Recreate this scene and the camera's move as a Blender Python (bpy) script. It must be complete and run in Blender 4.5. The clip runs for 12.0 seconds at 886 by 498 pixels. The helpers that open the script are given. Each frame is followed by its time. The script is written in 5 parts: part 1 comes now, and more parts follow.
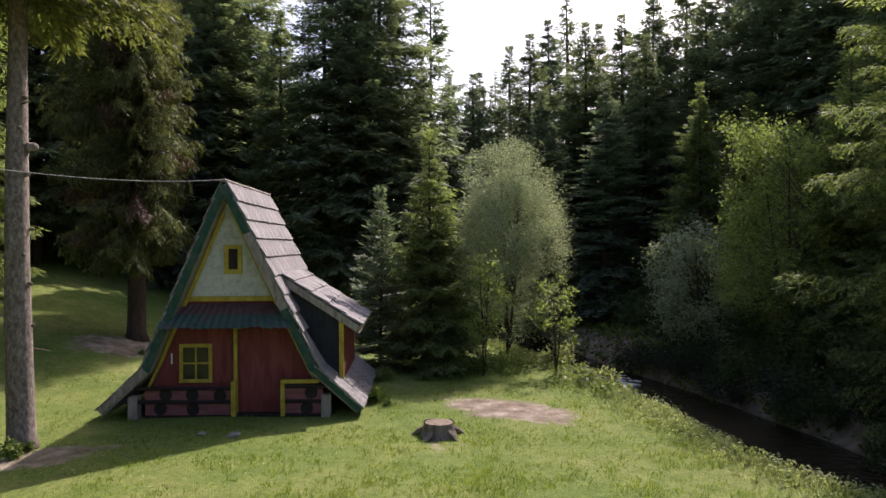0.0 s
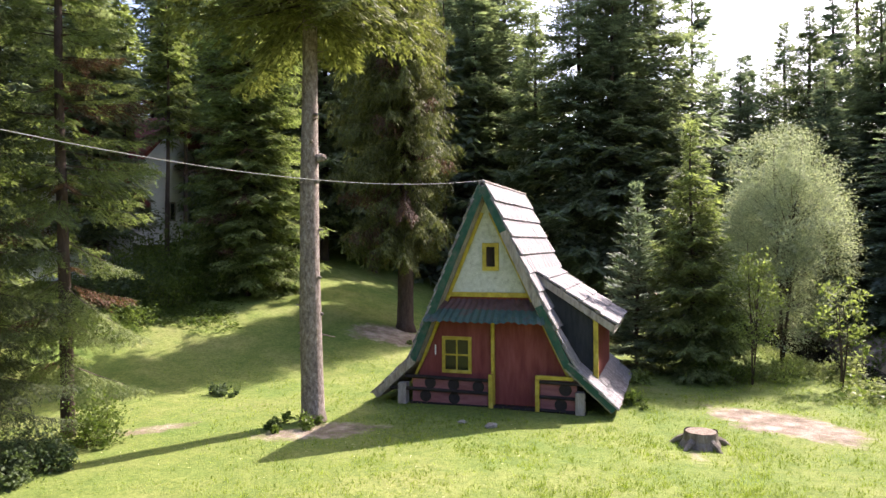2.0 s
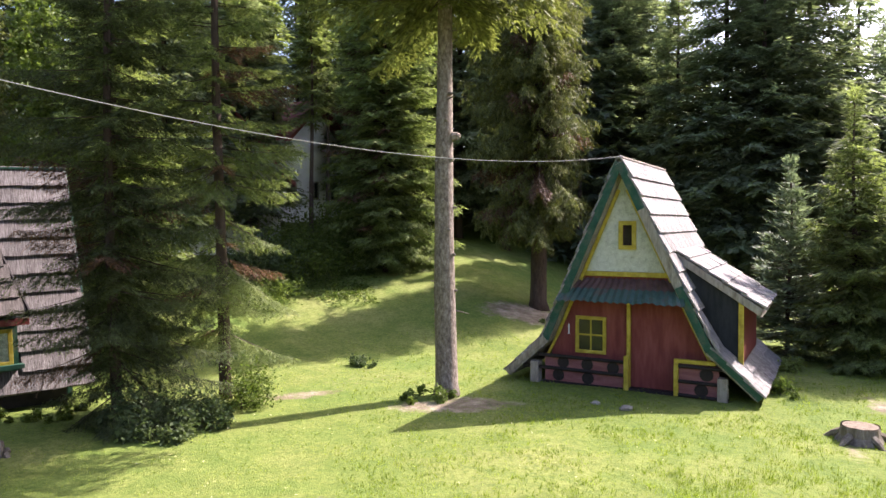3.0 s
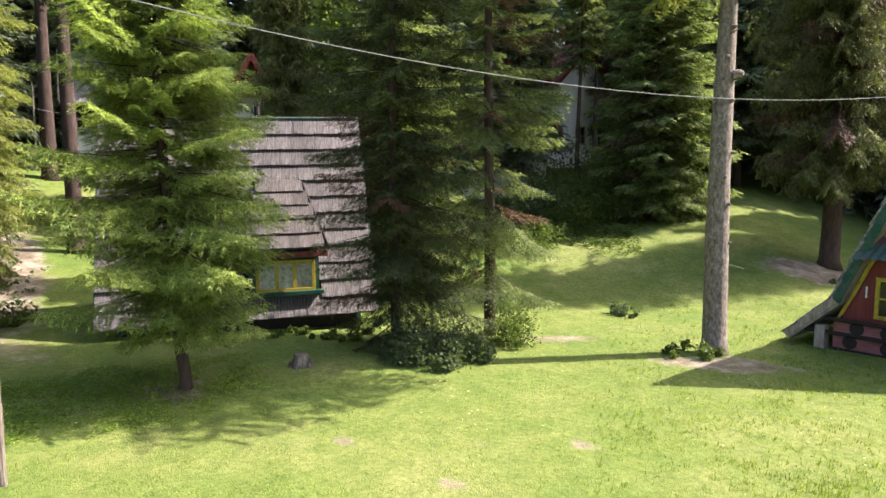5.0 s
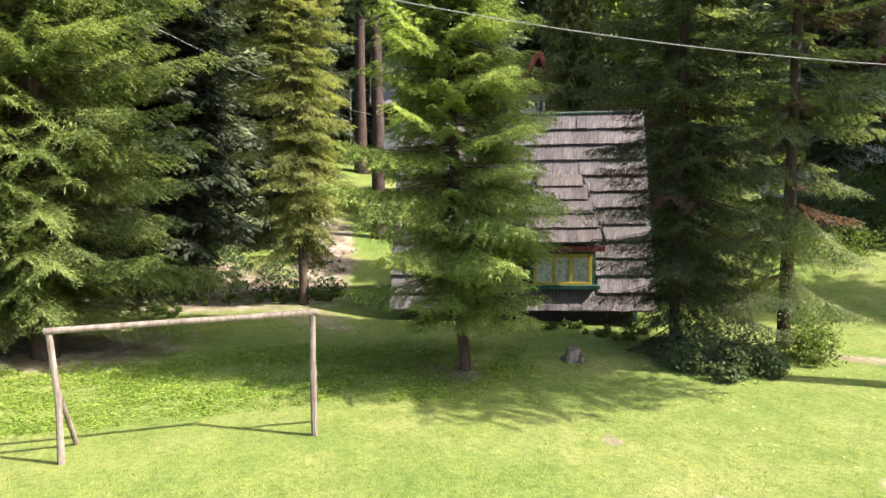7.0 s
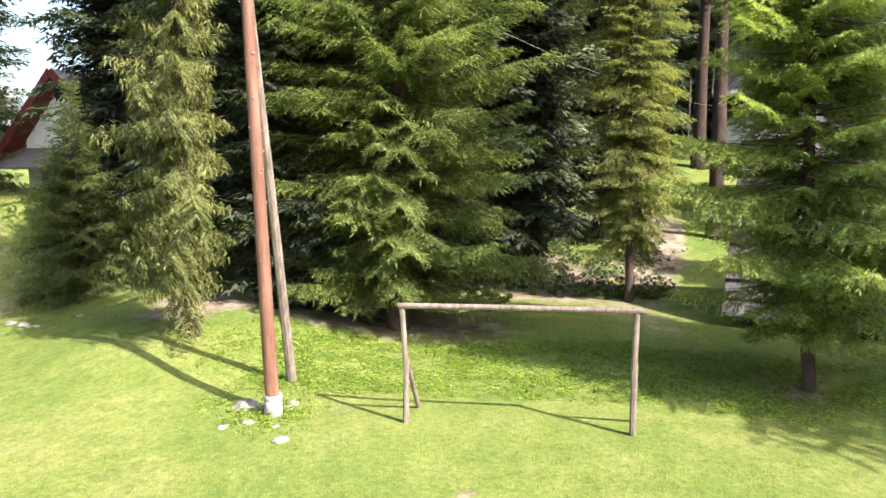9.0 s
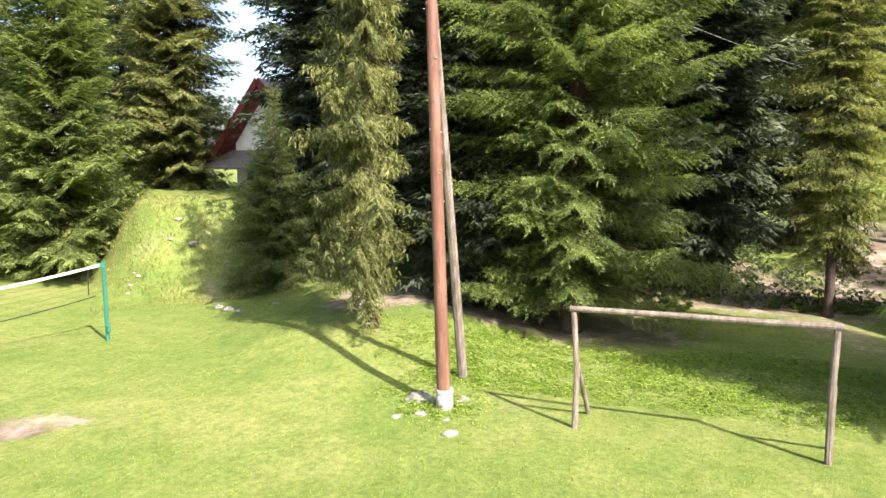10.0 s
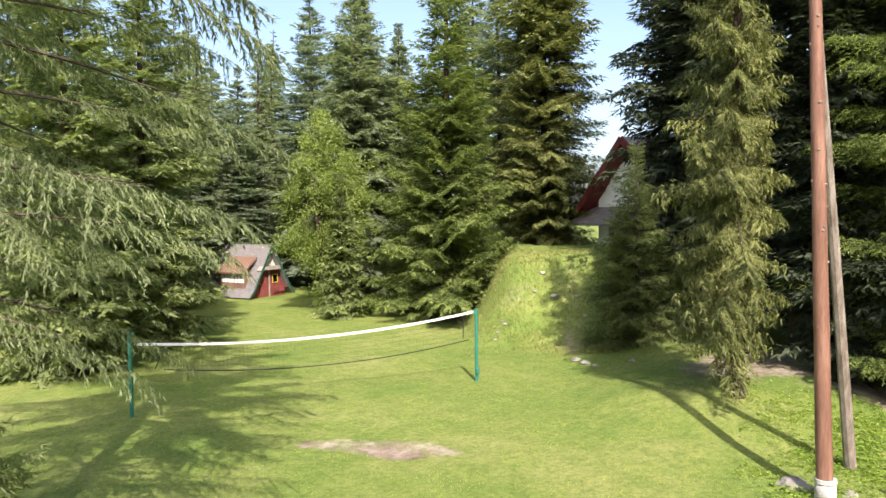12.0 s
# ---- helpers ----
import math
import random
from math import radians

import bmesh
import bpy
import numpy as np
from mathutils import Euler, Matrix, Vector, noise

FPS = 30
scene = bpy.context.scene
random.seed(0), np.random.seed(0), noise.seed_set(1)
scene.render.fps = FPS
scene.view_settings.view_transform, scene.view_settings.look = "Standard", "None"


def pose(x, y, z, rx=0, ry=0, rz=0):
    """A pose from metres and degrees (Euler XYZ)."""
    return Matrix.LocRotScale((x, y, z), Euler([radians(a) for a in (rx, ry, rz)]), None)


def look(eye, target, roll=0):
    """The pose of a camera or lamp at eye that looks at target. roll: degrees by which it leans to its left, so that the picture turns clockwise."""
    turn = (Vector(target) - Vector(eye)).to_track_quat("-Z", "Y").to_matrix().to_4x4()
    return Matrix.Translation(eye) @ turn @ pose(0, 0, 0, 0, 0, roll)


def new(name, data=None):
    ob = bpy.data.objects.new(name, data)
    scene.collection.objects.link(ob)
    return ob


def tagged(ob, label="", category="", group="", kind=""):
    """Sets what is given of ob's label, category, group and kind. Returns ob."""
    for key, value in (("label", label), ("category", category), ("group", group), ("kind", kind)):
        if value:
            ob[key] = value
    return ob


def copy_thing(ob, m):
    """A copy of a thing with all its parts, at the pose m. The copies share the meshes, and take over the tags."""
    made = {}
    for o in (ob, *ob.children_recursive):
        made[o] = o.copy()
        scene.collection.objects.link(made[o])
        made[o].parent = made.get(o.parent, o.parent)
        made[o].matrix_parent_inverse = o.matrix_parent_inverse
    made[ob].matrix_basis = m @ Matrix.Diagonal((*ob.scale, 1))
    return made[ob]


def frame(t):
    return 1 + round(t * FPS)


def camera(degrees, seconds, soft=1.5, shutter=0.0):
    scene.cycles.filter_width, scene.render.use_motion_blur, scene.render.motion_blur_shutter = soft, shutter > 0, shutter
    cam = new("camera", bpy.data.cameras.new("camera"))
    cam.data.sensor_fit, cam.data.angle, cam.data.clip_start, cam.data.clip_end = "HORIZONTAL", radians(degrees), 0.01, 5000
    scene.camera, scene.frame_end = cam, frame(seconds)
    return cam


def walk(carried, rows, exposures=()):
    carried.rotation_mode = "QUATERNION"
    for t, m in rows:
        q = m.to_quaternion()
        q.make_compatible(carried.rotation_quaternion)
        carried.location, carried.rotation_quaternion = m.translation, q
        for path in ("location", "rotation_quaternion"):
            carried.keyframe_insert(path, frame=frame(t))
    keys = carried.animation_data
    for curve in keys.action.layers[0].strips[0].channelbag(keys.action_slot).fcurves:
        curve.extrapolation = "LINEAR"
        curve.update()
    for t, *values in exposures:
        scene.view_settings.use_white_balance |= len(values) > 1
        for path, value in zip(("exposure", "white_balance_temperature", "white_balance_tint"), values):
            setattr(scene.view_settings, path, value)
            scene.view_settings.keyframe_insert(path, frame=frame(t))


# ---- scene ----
cam = camera(64.14, 12.0)
EYE = (0.0, 0.0, 4.8)
PATH = [  # seconds, yaw, pitch, roll
    (0.0, 0.0, -0.37, 0.28), (0.5, 4.27, -0.35, 0.40), (1.0, 9.73, -0.35, 0.44), (1.5, 15.1, -0.34, 0.43), (2.0, 20.38, -0.41, 0.40),
    (2.5, 25.76, -1.02, 0.34), (3.0, 31.15, -2.14, 0.28), (3.2, 33.30, -2.60, 0.24), (4.8, 50.23, -6.19, -0.10), (5.0, 52.32, -6.48, -0.11),
    (5.5, 57.65, -6.69, -0.12), (6.0, 63.33, -6.78, -0.14), (6.5, 69.03, -6.87, -0.18), (7.0, 74.68, -6.96, -0.16), (7.2, 77.01, -6.96, -0.13),
    (8.8, 98.16, -7.35, 0.0), (9.0, 100.94, -7.38, 0.02), (9.5, 107.84, -7.46, 0.06), (10.0, 115.02, -7.30, 0.10), (10.5, 122.18, -6.35, 0.18),
    (11.0, 129.31, -5.05, 0.31), (11.5, 136.42, -3.83, 0.45), (12.0, 143.57, -2.59, 0.58)]
walk(cam, [(t, pose(*EYE, 90 + p, r, w)) for t, w, p, r in PATH],
     exposures=[(0.0, 0.45, 6400, 25), (0.1, 0.6, 6400, 25), (0.3, 1.4, 6400, 25), (0.5, 1.55, 6400, 26), (3.0, 1.6, 6400, 25), (5.0, 1.6, 6450, 18), (7.0, 1.68, 6450, 17), (9.5, 1.62, 6450, 18),
                (11.0, 1.32, 6500, 17), (12.0, 1.12, 6500, 17)])

# ---- light ----
SUN_AZ, SUN_EL = 27.5, 43.0          # degrees clockwise from +y, degrees up
world = bpy.data.worlds.new("world")
scene.world = world
world.use_nodes = True
wn = world.node_tree.nodes
sky = wn.new("ShaderNodeTexSky")
sky.sky_type = 'NISHITA'
sky.sun_disc = False
sky.sun_elevation = radians(SUN_EL)
sky.sun_rotation = radians(SUN_AZ)
sky.dust_density = 3.2
sky.air_density = 1.0
sky.ozone_density = 1.5
wn["Background"].inputs["Strength"].default_value = 0.15
world.node_tree.links.new(sky.outputs[0], wn["Background"].inputs["Color"])
sun = new("sun", bpy.data.lights.new("sun", 'SUN'))
sun.data.energy = 4.7
sun.data.angle = radians(0.5)
sun.data.color = (1.0, 0.94, 0.84)
sd = Vector((math.sin(radians(SUN_AZ)) * math.cos(radians(SUN_EL)), math.cos(radians(SUN_AZ)) * math.cos(radians(SUN_EL)), math.sin(radians(SUN_EL))))
sun.matrix_world = look(sd * 100, (0, 0, 0))


# ---- materials ----
def material(name, colors, scale=4.0, rough=0.8, bump=0.3, bump_scale=None, stretch=(1, 1, 1), metal=0.0, vary=0.0, island=0.0,
             fine=0.35, translucent=0.0, spec=0.3, detail=6.0):
    """A surface of two or more colours mixed by noise at two scales, with relief."""
    m = bpy.data.materials.new(name)
    m.use_nodes = True
    nt = m.node_tree
    n, l = nt.nodes, nt.links
    bsdf = n["Principled BSDF"]
    co = n.new("ShaderNodeTexCoord")
    mp = n.new("ShaderNodeMapping")
    mp.inputs["Scale"].default_value = stretch
    l.new(co.outputs["Object"], mp.inputs["Vector"])
    big = n.new("ShaderNodeTexNoise")
    big.inputs["Scale"].default_value = scale
    big.inputs["Detail"].default_value = detail
    big.inputs["Roughness"].default_value = 0.65
    l.new(mp.outputs[0], big.inputs["Vector"])
    ramp = n.new("ShaderNodeValToRGB")
    e = ramp.color_ramp.elements
    k = len(colors)
    for i, c in enumerate(colors):
        p = 0.3 + 0.4 * i / max(1, k - 1)
        if i < 2:
            e[i].position, e[i].color = p, (*c, 1)
        else:
            e.new(p).color = (*c, 1)
    l.new(big.outputs["Fac"], ramp.inputs["Fac"])
    out = ramp.outputs["Color"]
    small = n.new("ShaderNodeTexNoise")
    small.inputs["Scale"].default_value = (bump_scale or scale * 9)
    small.inputs["Detail"].default_value = 4
    l.new(mp.outputs[0], small.inputs["Vector"])
    total = n.new("ShaderNodeMath")
    total.operation = 'MULTIPLY_ADD'
    total.inputs[1].default_value = fine * 2
    total.inputs[2].default_value = 1 - fine
    l.new(small.outputs["Fac"], total.inputs[0])
    val = total.outputs[0]
    for amount, node, sock in ((vary, "ShaderNodeObjectInfo", "Random"), (island, "ShaderNodeNewGeometry", "Random Per Island")):
        if amount:
            src = n.new(node)
            ma = n.new("ShaderNodeMath")
            ma.operation = 'MULTIPLY_ADD'
            ma.inputs[1].default_value = amount * 2
            ma.inputs[2].default_value = 1 - amount
            l.new(src.outputs[sock], ma.inputs[0])
            mu = n.new("ShaderNodeMath")
            mu.operation = 'MULTIPLY'
            l.new(val, mu.inputs[0])
            l.new(ma.outputs[0], mu.inputs[1])
            val = mu.outputs[0]
    sc = n.new("ShaderNodeVectorMath")
    sc.operation = 'SCALE'
    l.new(out, sc.inputs[0])
    l.new(val, sc.inputs["Scale"])
    out = sc.outputs[0]
    l.new(out, bsdf.inputs["Base Color"])
    bsdf.inputs["Roughness"].default_value = rough
    bsdf.inputs["Metallic"].default_value = metal
    bsdf.inputs["Specular IOR Level"].default_value = spec
    if bump:
        b = n.new("ShaderNodeBump")
        b.inputs["Strength"].default_value = bump
        b.inputs["Distance"].default_value = 0.02
        l.new(small.outputs["Fac"], b.inputs["Height"])
        l.new(b.outputs[0], bsdf.inputs["Normal"])
    if translucent:
        tr = n.new("ShaderNodeBsdfTranslucent")
        warm = n.new("ShaderNodeVectorMath")
        warm.operation = 'MULTIPLY'
        warm.inputs[1].default_value = (1.2, 1.3, 0.75)
        l.new(out, warm.inputs[0])
        l.new(warm.outputs[0], tr.inputs["Color"])
        mx = n.new("ShaderNodeMixShader")
        mx.inputs[0].default_value = translucent
        l.new(bsdf.outputs[0], mx.inputs[1])
        l.new(tr.outputs[0], mx.inputs[2])
        l.new(mx.outputs[0], n["Material Output"].inputs["Surface"])
    return m


def leafy(name, dark, light, translucent=0.3, rough=0.6):
    return material(name, [dark, tuple((a + b) / 2 for a, b in zip(dark, light)), light], scale=0.9, rough=rough, bump=0, island=0.4, vary=0.12, fine=0.25,
                    translucent=translucent, bump_scale=5, spec=0.25)


M_SPRUCE = leafy("spruce needles", (0.109, 0.143, 0.060), (0.280, 0.320, 0.127), 0.54)
M_DARK = leafy("dark spruce needles", (0.122, 0.149, 0.098), (0.275, 0.312, 0.190), 0.55)
M_FIR = leafy("fir needles", (0.132, 0.186, 0.057), (0.392, 0.452, 0.135), 0.52)
M_FIRD = leafy("dark fir needles", (0.059, 0.089, 0.027), (0.243, 0.290, 0.086), 0.42)
# near-black green that puts deep shade into the foliage colour
M_DEEPSHADE = leafy("blackish needles with deep shade", (0.033, 0.045, 0.027), (0.088, 0.107, 0.060), 0.3)
# spruce needles darkened to paint backlit shade on one tree
M_SHADE = leafy("spruce needles in painted shade", (0.052, 0.068, 0.032), (0.140, 0.165, 0.072), 0.45)
M_PENDD = leafy("weeping spruce needles, dull", (0.072, 0.087, 0.028), (0.237, 0.249, 0.084), 0.38)
M_PEND = leafy("weeping spruce needles", (0.138, 0.162, 0.048), (0.360, 0.372, 0.120), 0.48)
# pale blue put into the needle colour for haze on distant trees
M_HAZEBLUE = leafy("haze-paled bluish needles", (0.105, 0.138, 0.105), (0.26, 0.305, 0.225), 0.54)
M_LARCH = leafy("larch needles", (0.143, 0.174, 0.081), (0.267, 0.304, 0.158), 0.48)
M_WILLOW = leafy("willow leaves", (0.23, 0.26, 0.165), (0.46, 0.49, 0.36), 0.35, 0.7)
M_LEAF = leafy("broad leaves", (0.065, 0.105, 0.020), (0.180, 0.230, 0.055), 0.45, 0.5)
M_BIRCH = leafy("birch leaves", (0.108, 0.158, 0.027), (0.26, 0.31, 0.085), 0.45, 0.5)
M_SHRUB = leafy("shrub leaves", (0.047, 0.078, 0.034), (0.140, 0.178, 0.081), 0.45, 0.65)
M_DRY = leafy("dry needles", (0.080, 0.045, 0.028), (0.180, 0.100, 0.062), 0.3)
M_GRASS = leafy("grass blades", (0.11, 0.17, 0.014), (0.30, 0.37, 0.05), 0.4, 0.7)
M_DRYGRASS = leafy("dry grass", (0.20, 0.215, 0.055), (0.38, 0.37, 0.14), 0.4, 0.7)
M_CLOVER = leafy("clover leaves", (0.156, 0.258, 0.031), (0.288, 0.384, 0.066), 0.42, 0.6)
M_SAP = leafy("young leaves", (0.16, 0.21, 0.060), (0.33, 0.38, 0.14), 0.5, 0.6)
M_WEED = leafy("weeds", (0.16, 0.20, 0.06), (0.40, 0.42, 0.22), 0.45, 0.7)
M_BARK = material("spruce bark", [(0.085, 0.064, 0.050), (0.20, 0.162, 0.132), (0.36, 0.315, 0.27)], scale=13, stretch=(1, 1, 0.55), rough=0.95, bump=1.0, bump_scale=48, fine=0.6)
M_BARKD = material("dark bark", [(0.045, 0.030, 0.022), (0.11, 0.078, 0.062)], scale=6, stretch=(1, 1, 0.3), rough=0.95, bump=0.8, bump_scale=30)
M_TWIG = material("twig bark", [(0.05, 0.035, 0.025), (0.10, 0.075, 0.055)], scale=3, rough=0.9, bump=0)
M_BARKR = material("reddish bark", [(0.032, 0.022, 0.018), (0.085, 0.056, 0.045)], scale=6, stretch=(1, 1, 0.3), rough=0.95, bump=0.8, bump_scale=30)
M_RED = material("faded red boards", [(0.145, 0.030, 0.026), (0.20, 0.048, 0.042), (0.25, 0.075, 0.066)], scale=2.2, stretch=(3, 3, 0.5), rough=0.75, bump=0.25, bump_scale=40)
M_PINK = material("worn pinkish boards", [(0.19, 0.065, 0.065), (0.30, 0.13, 0.13)], scale=3, stretch=(0.6, 1, 3), rough=0.8, bump=0.3, bump_scale=40)
M_YELLOW = material("yellow paint", [(0.27, 0.20, 0.030), (0.44, 0.335, 0.038), (0.52, 0.42, 0.10)], scale=5, rough=0.6, bump=0.2, fine=0.2)
M_GREEN = material("green paint worn", [(0.010, 0.044, 0.030), (0.018, 0.080, 0.054), (0.09, 0.10, 0.08)], scale=3.5, stretch=(1, 1, 1), rough=0.65, bump=0.3)
M_BLACK = material("dark stained wood", [(0.012, 0.009, 0.009), (0.035, 0.026, 0.025)], scale=5, rough=0.7, bump=0.4)
M_TAR = material("tarred boards", [(0.014, 0.016, 0.017), (0.035, 0.037, 0.040)], scale=3, stretch=(3, 3, 0.5), rough=0.8, bump=0.3)
M_STUCCO = material("rough plaster", [(0.36, 0.37, 0.30), (0.52, 0.53, 0.45), (0.60, 0.61, 0.54)], scale=7, rough=0.95, bump=1.0, bump_scale=30)
M_SHAKEW = material("old split shingles", [(0.044, 0.035, 0.031), (0.135, 0.118, 0.113), (0.30, 0.283, 0.283)], scale=5, stretch=(4.5, 0.45, 1), rough=0.8, bump=0.9, bump_scale=40, vary=0.20, fine=0.45)
M_SHAKED = material("brown split shingles", [(0.034, 0.026, 0.022), (0.095, 0.080, 0.072), (0.21, 0.19, 0.18)], scale=5, stretch=(4.5, 0.45, 1), rough=0.8, bump=0.9, bump_scale=40, vary=0.25, fine=0.45)
M_SHAKE = material("weathered shakes", [(0.085, 0.073, 0.069), (0.235, 0.216, 0.211), (0.44, 0.42, 0.416)], scale=7, stretch=(3.2, 0.35, 1), rough=0.75, bump=0.8, bump_scale=60, vary=0.14, fine=0.5)
M_SHAKEJ = material("weathered shake rows", [(0.075, 0.064, 0.060), (0.20, 0.184, 0.180), (0.38, 0.364, 0.36)], scale=9, stretch=(1, 1, 1), rough=0.75, bump=0.8, bump_scale=60, island=0.14, fine=0.5)
M_OLDWOOD = material("weathered grey wood", [(0.16, 0.13, 0.105), (0.30, 0.26, 0.22), (0.42, 0.38, 0.33)], scale=5, stretch=(2, 2, 0.4), rough=0.85, bump=0.5, bump_scale=35)
M_TIN = material("corrugated metal", [(0.022, 0.055, 0.048), (0.055, 0.105, 0.09), (0.10, 0.066, 0.058)], scale=3.5, rough=0.55, metal=0.2, bump=0.15)
M_TINR = material("rusty metal", [(0.060, 0.032, 0.030), (0.135, 0.072, 0.066)], scale=4, rough=0.6, bump=0.15)
M_GOALWOOD = material("grey brown pole wood", [(0.10, 0.075, 0.055), (0.19, 0.155, 0.125), (0.30, 0.26, 0.22)], scale=5, stretch=(2, 2, 0.4), rough=0.85, bump=0.6, bump_scale=35)
M_POLE = material("brown pole", [(0.115, 0.055, 0.037), (0.185, 0.092, 0.062), (0.26, 0.145, 0.10)], scale=4, stretch=(2, 2, 0.25), rough=0.7, bump=0.3, bump_scale=25)
M_CONC = material("pale concrete", [(0.27, 0.255, 0.235), (0.50, 0.48, 0.45)], scale=8, rough=0.9, bump=0.5)
M_STONE = material("pale stones", [(0.17, 0.155, 0.13), (0.38, 0.355, 0.31)], scale=6, rough=0.9, bump=0.6, vary=0.3)
M_WHITE = material("white wall", [(0.72, 0.72, 0.70), (0.84, 0.84, 0.82)], scale=2, rough=0.85, bump=0.15, fine=0.05)
M_REDROOF = material("red roofing", [(0.11, 0.024, 0.020), (0.19, 0.042, 0.035)], scale=3, rough=0.6, bump=0.2)
M_GREYROOF = material("pale grey roofing", [(0.12, 0.108, 0.105), (0.21, 0.195, 0.19)], scale=2.5, stretch=(1, 1, 5), rough=0.75, bump=0.3)
M_BROWNROOF = material("reddish brown roofing", [(0.13, 0.075, 0.052), (0.21, 0.125, 0.088)], scale=2.5, rough=0.8, bump=0.3)
M_NETGREEN = material("green metal paint", [(0.02, 0.12, 0.085), (0.035, 0.19, 0.135)], scale=6, rough=0.45, bump=0.05)
M_TAPE = material("white net tape", [(0.75, 0.75, 0.74), (0.85, 0.85, 0.84)], scale=6, rough=0.7, bump=0.1)
M_FOAM = material("white water", [(0.45, 0.45, 0.44), (0.80, 0.80, 0.79)], scale=8, rough=0.4, bump=0.5)
M_FLOWER = material("small pale flowers", [(0.62, 0.56, 0.16), (0.80, 0.78, 0.60)], scale=3, rough=0.7, bump=0)
M_CORD = material("black cord", [(0.012, 0.012, 0.012), (0.03, 0.03, 0.03)], scale=6, rough=0.8, bump=0)
M_WIRE = material("pale cable", [(0.20, 0.20, 0.19), (0.30, 0.30, 0.29)], scale=3, rough=0.6, bump=0)
M_LACE = material("lace curtain", [(0.30, 0.27, 0.22), (0.88, 0.85, 0.80)], scale=9, rough=0.9, bump=0.3)
M_INSIDE = material("dark interior", [(0.012, 0.011, 0.010), (0.02, 0.018, 0.017)], scale=3, rough=0.9, bump=0)
M_ENDGRAIN = material("cut wood", [(0.10, 0.075, 0.055), (0.30, 0.235, 0.175)], scale=9, rough=0.9, bump=0.5)


def glass_material():
    m = bpy.data.materials.new("window glass")
    m.use_nodes = True
    b = m.node_tree.nodes["Principled BSDF"]
    b.inputs["Base Color"].default_value = (0.9, 0.95, 0.93, 1)
    b.inputs["Roughness"].default_value = 0.04
    b.inputs["Transmission Weight"].default_value = 1.0
    b.inputs["IOR"].default_value = 1.3
    return m


def water_material():
    m = bpy.data.materials.new("stream water")
    m.use_nodes = True
    n, l = m.node_tree.nodes, m.node_tree.links
    b = n["Principled BSDF"]
    b.inputs["Base Color"].default_value = (0.022, 0.018, 0.011, 1)
    b.inputs["Roughness"].default_value = 0.12
    b.inputs["IOR"].default_value = 1.33
    tex = n.new("ShaderNodeTexNoise")
    tex.inputs["Scale"].default_value = 3.2
    tex.inputs["Detail"].default_value = 5
    co = n.new("ShaderNodeTexCoord")
    l.new(co.outputs["Object"], tex.inputs["Vector"])
    bp = n.new("ShaderNodeBump")
    bp.inputs["Strength"].default_value = 1.0
    bp.inputs["Distance"].default_value = 0.10
    l.new(tex.outputs["Fac"], bp.inputs["Height"])
    l.new(bp.outputs[0], b.inputs["Normal"])
    return m


M_GLASS = glass_material()
M_WATER = water_material()


# ---- mesh helpers ----
def part(name, bm, mat, parent=None, label="", smooth=False):
    me = bpy.data.meshes.new(name)
    if isinstance(bm, tuple):
        me.from_pydata(bm[0], [], bm[1])
    else:
        bm.normal_update()
        bm.to_mesh(me)
        bm.free()
    if smooth:
        me.polygons.foreach_set("use_smooth", [True] * len(me.polygons))
    me.materials.append(mat)
    ob = new(name, me)
    if parent is not None:
        ob.parent = parent
    if label:
        ob["label"] = label
    return ob


def thing(name, m, label, category, group="", kind=""):
    e = new(name)
    e.empty_display_size = 0.2
    e.matrix_basis = m
    return tagged(e, label, category, group, kind)


def box(bm, x0, x1, y0, y1, z0, z1, bevel=0.0):
    v = [bm.verts.new(p) for p in ((x0, y0, z0), (x1, y0, z0), (x1, y1, z0), (x0, y1, z0), (x0, y0, z1), (x1, y0, z1), (x1, y1, z1), (x0, y1, z1))]
    f = [bm.faces.new([v[i] for i in q]) for q in ((3, 2, 1, 0), (4, 5, 6, 7), (0, 1, 5, 4), (1, 2, 6, 5), (2, 3, 7, 6), (3, 0, 4, 7))]
    if bevel:
        bmesh.ops.bevel(bm, geom=list({e for q in f for e in q.edges}), offset=bevel, segments=1, affect='EDGES')
    return bm


def boxed(*a, bevel=0.0):
    return box(bmesh.new(), *a, bevel=bevel)


def beam(p0, p1, w, h, up=(0, 0, 1), bevel=0.008, bm=None):
    """A squared timber from p0 to p1: w wide, h high along up."""
    bm = bm or bmesh.new()
    p0, p1, up = Vector(p0), Vector(p1), Vector(up)
    d = (p1 - p0).normalized()
    s = d.cross(up).normalized()
    u = s.cross(d)
    v = []
    for p in (p0, p1):
        for a, b in ((-1, -1), (1, -1), (1, 1), (-1, 1)):
            v.append(bm.verts.new(p + s * (a * w / 2) + u * (b * h / 2)))
    f = [bm.faces.new([v[i] for i in q]) for q in ((3, 2, 1, 0), (4, 5, 6, 7), (0, 1, 5, 4), (1, 2, 6, 5), (2, 3, 7, 6), (3, 0, 4, 7))]
    bmesh.ops.recalc_face_normals(bm, faces=f)
    if bevel:
        bmesh.ops.bevel(bm, geom=list({e for q in f for e in q.edges}), offset=bevel, segments=1, affect='EDGES')
    return bm


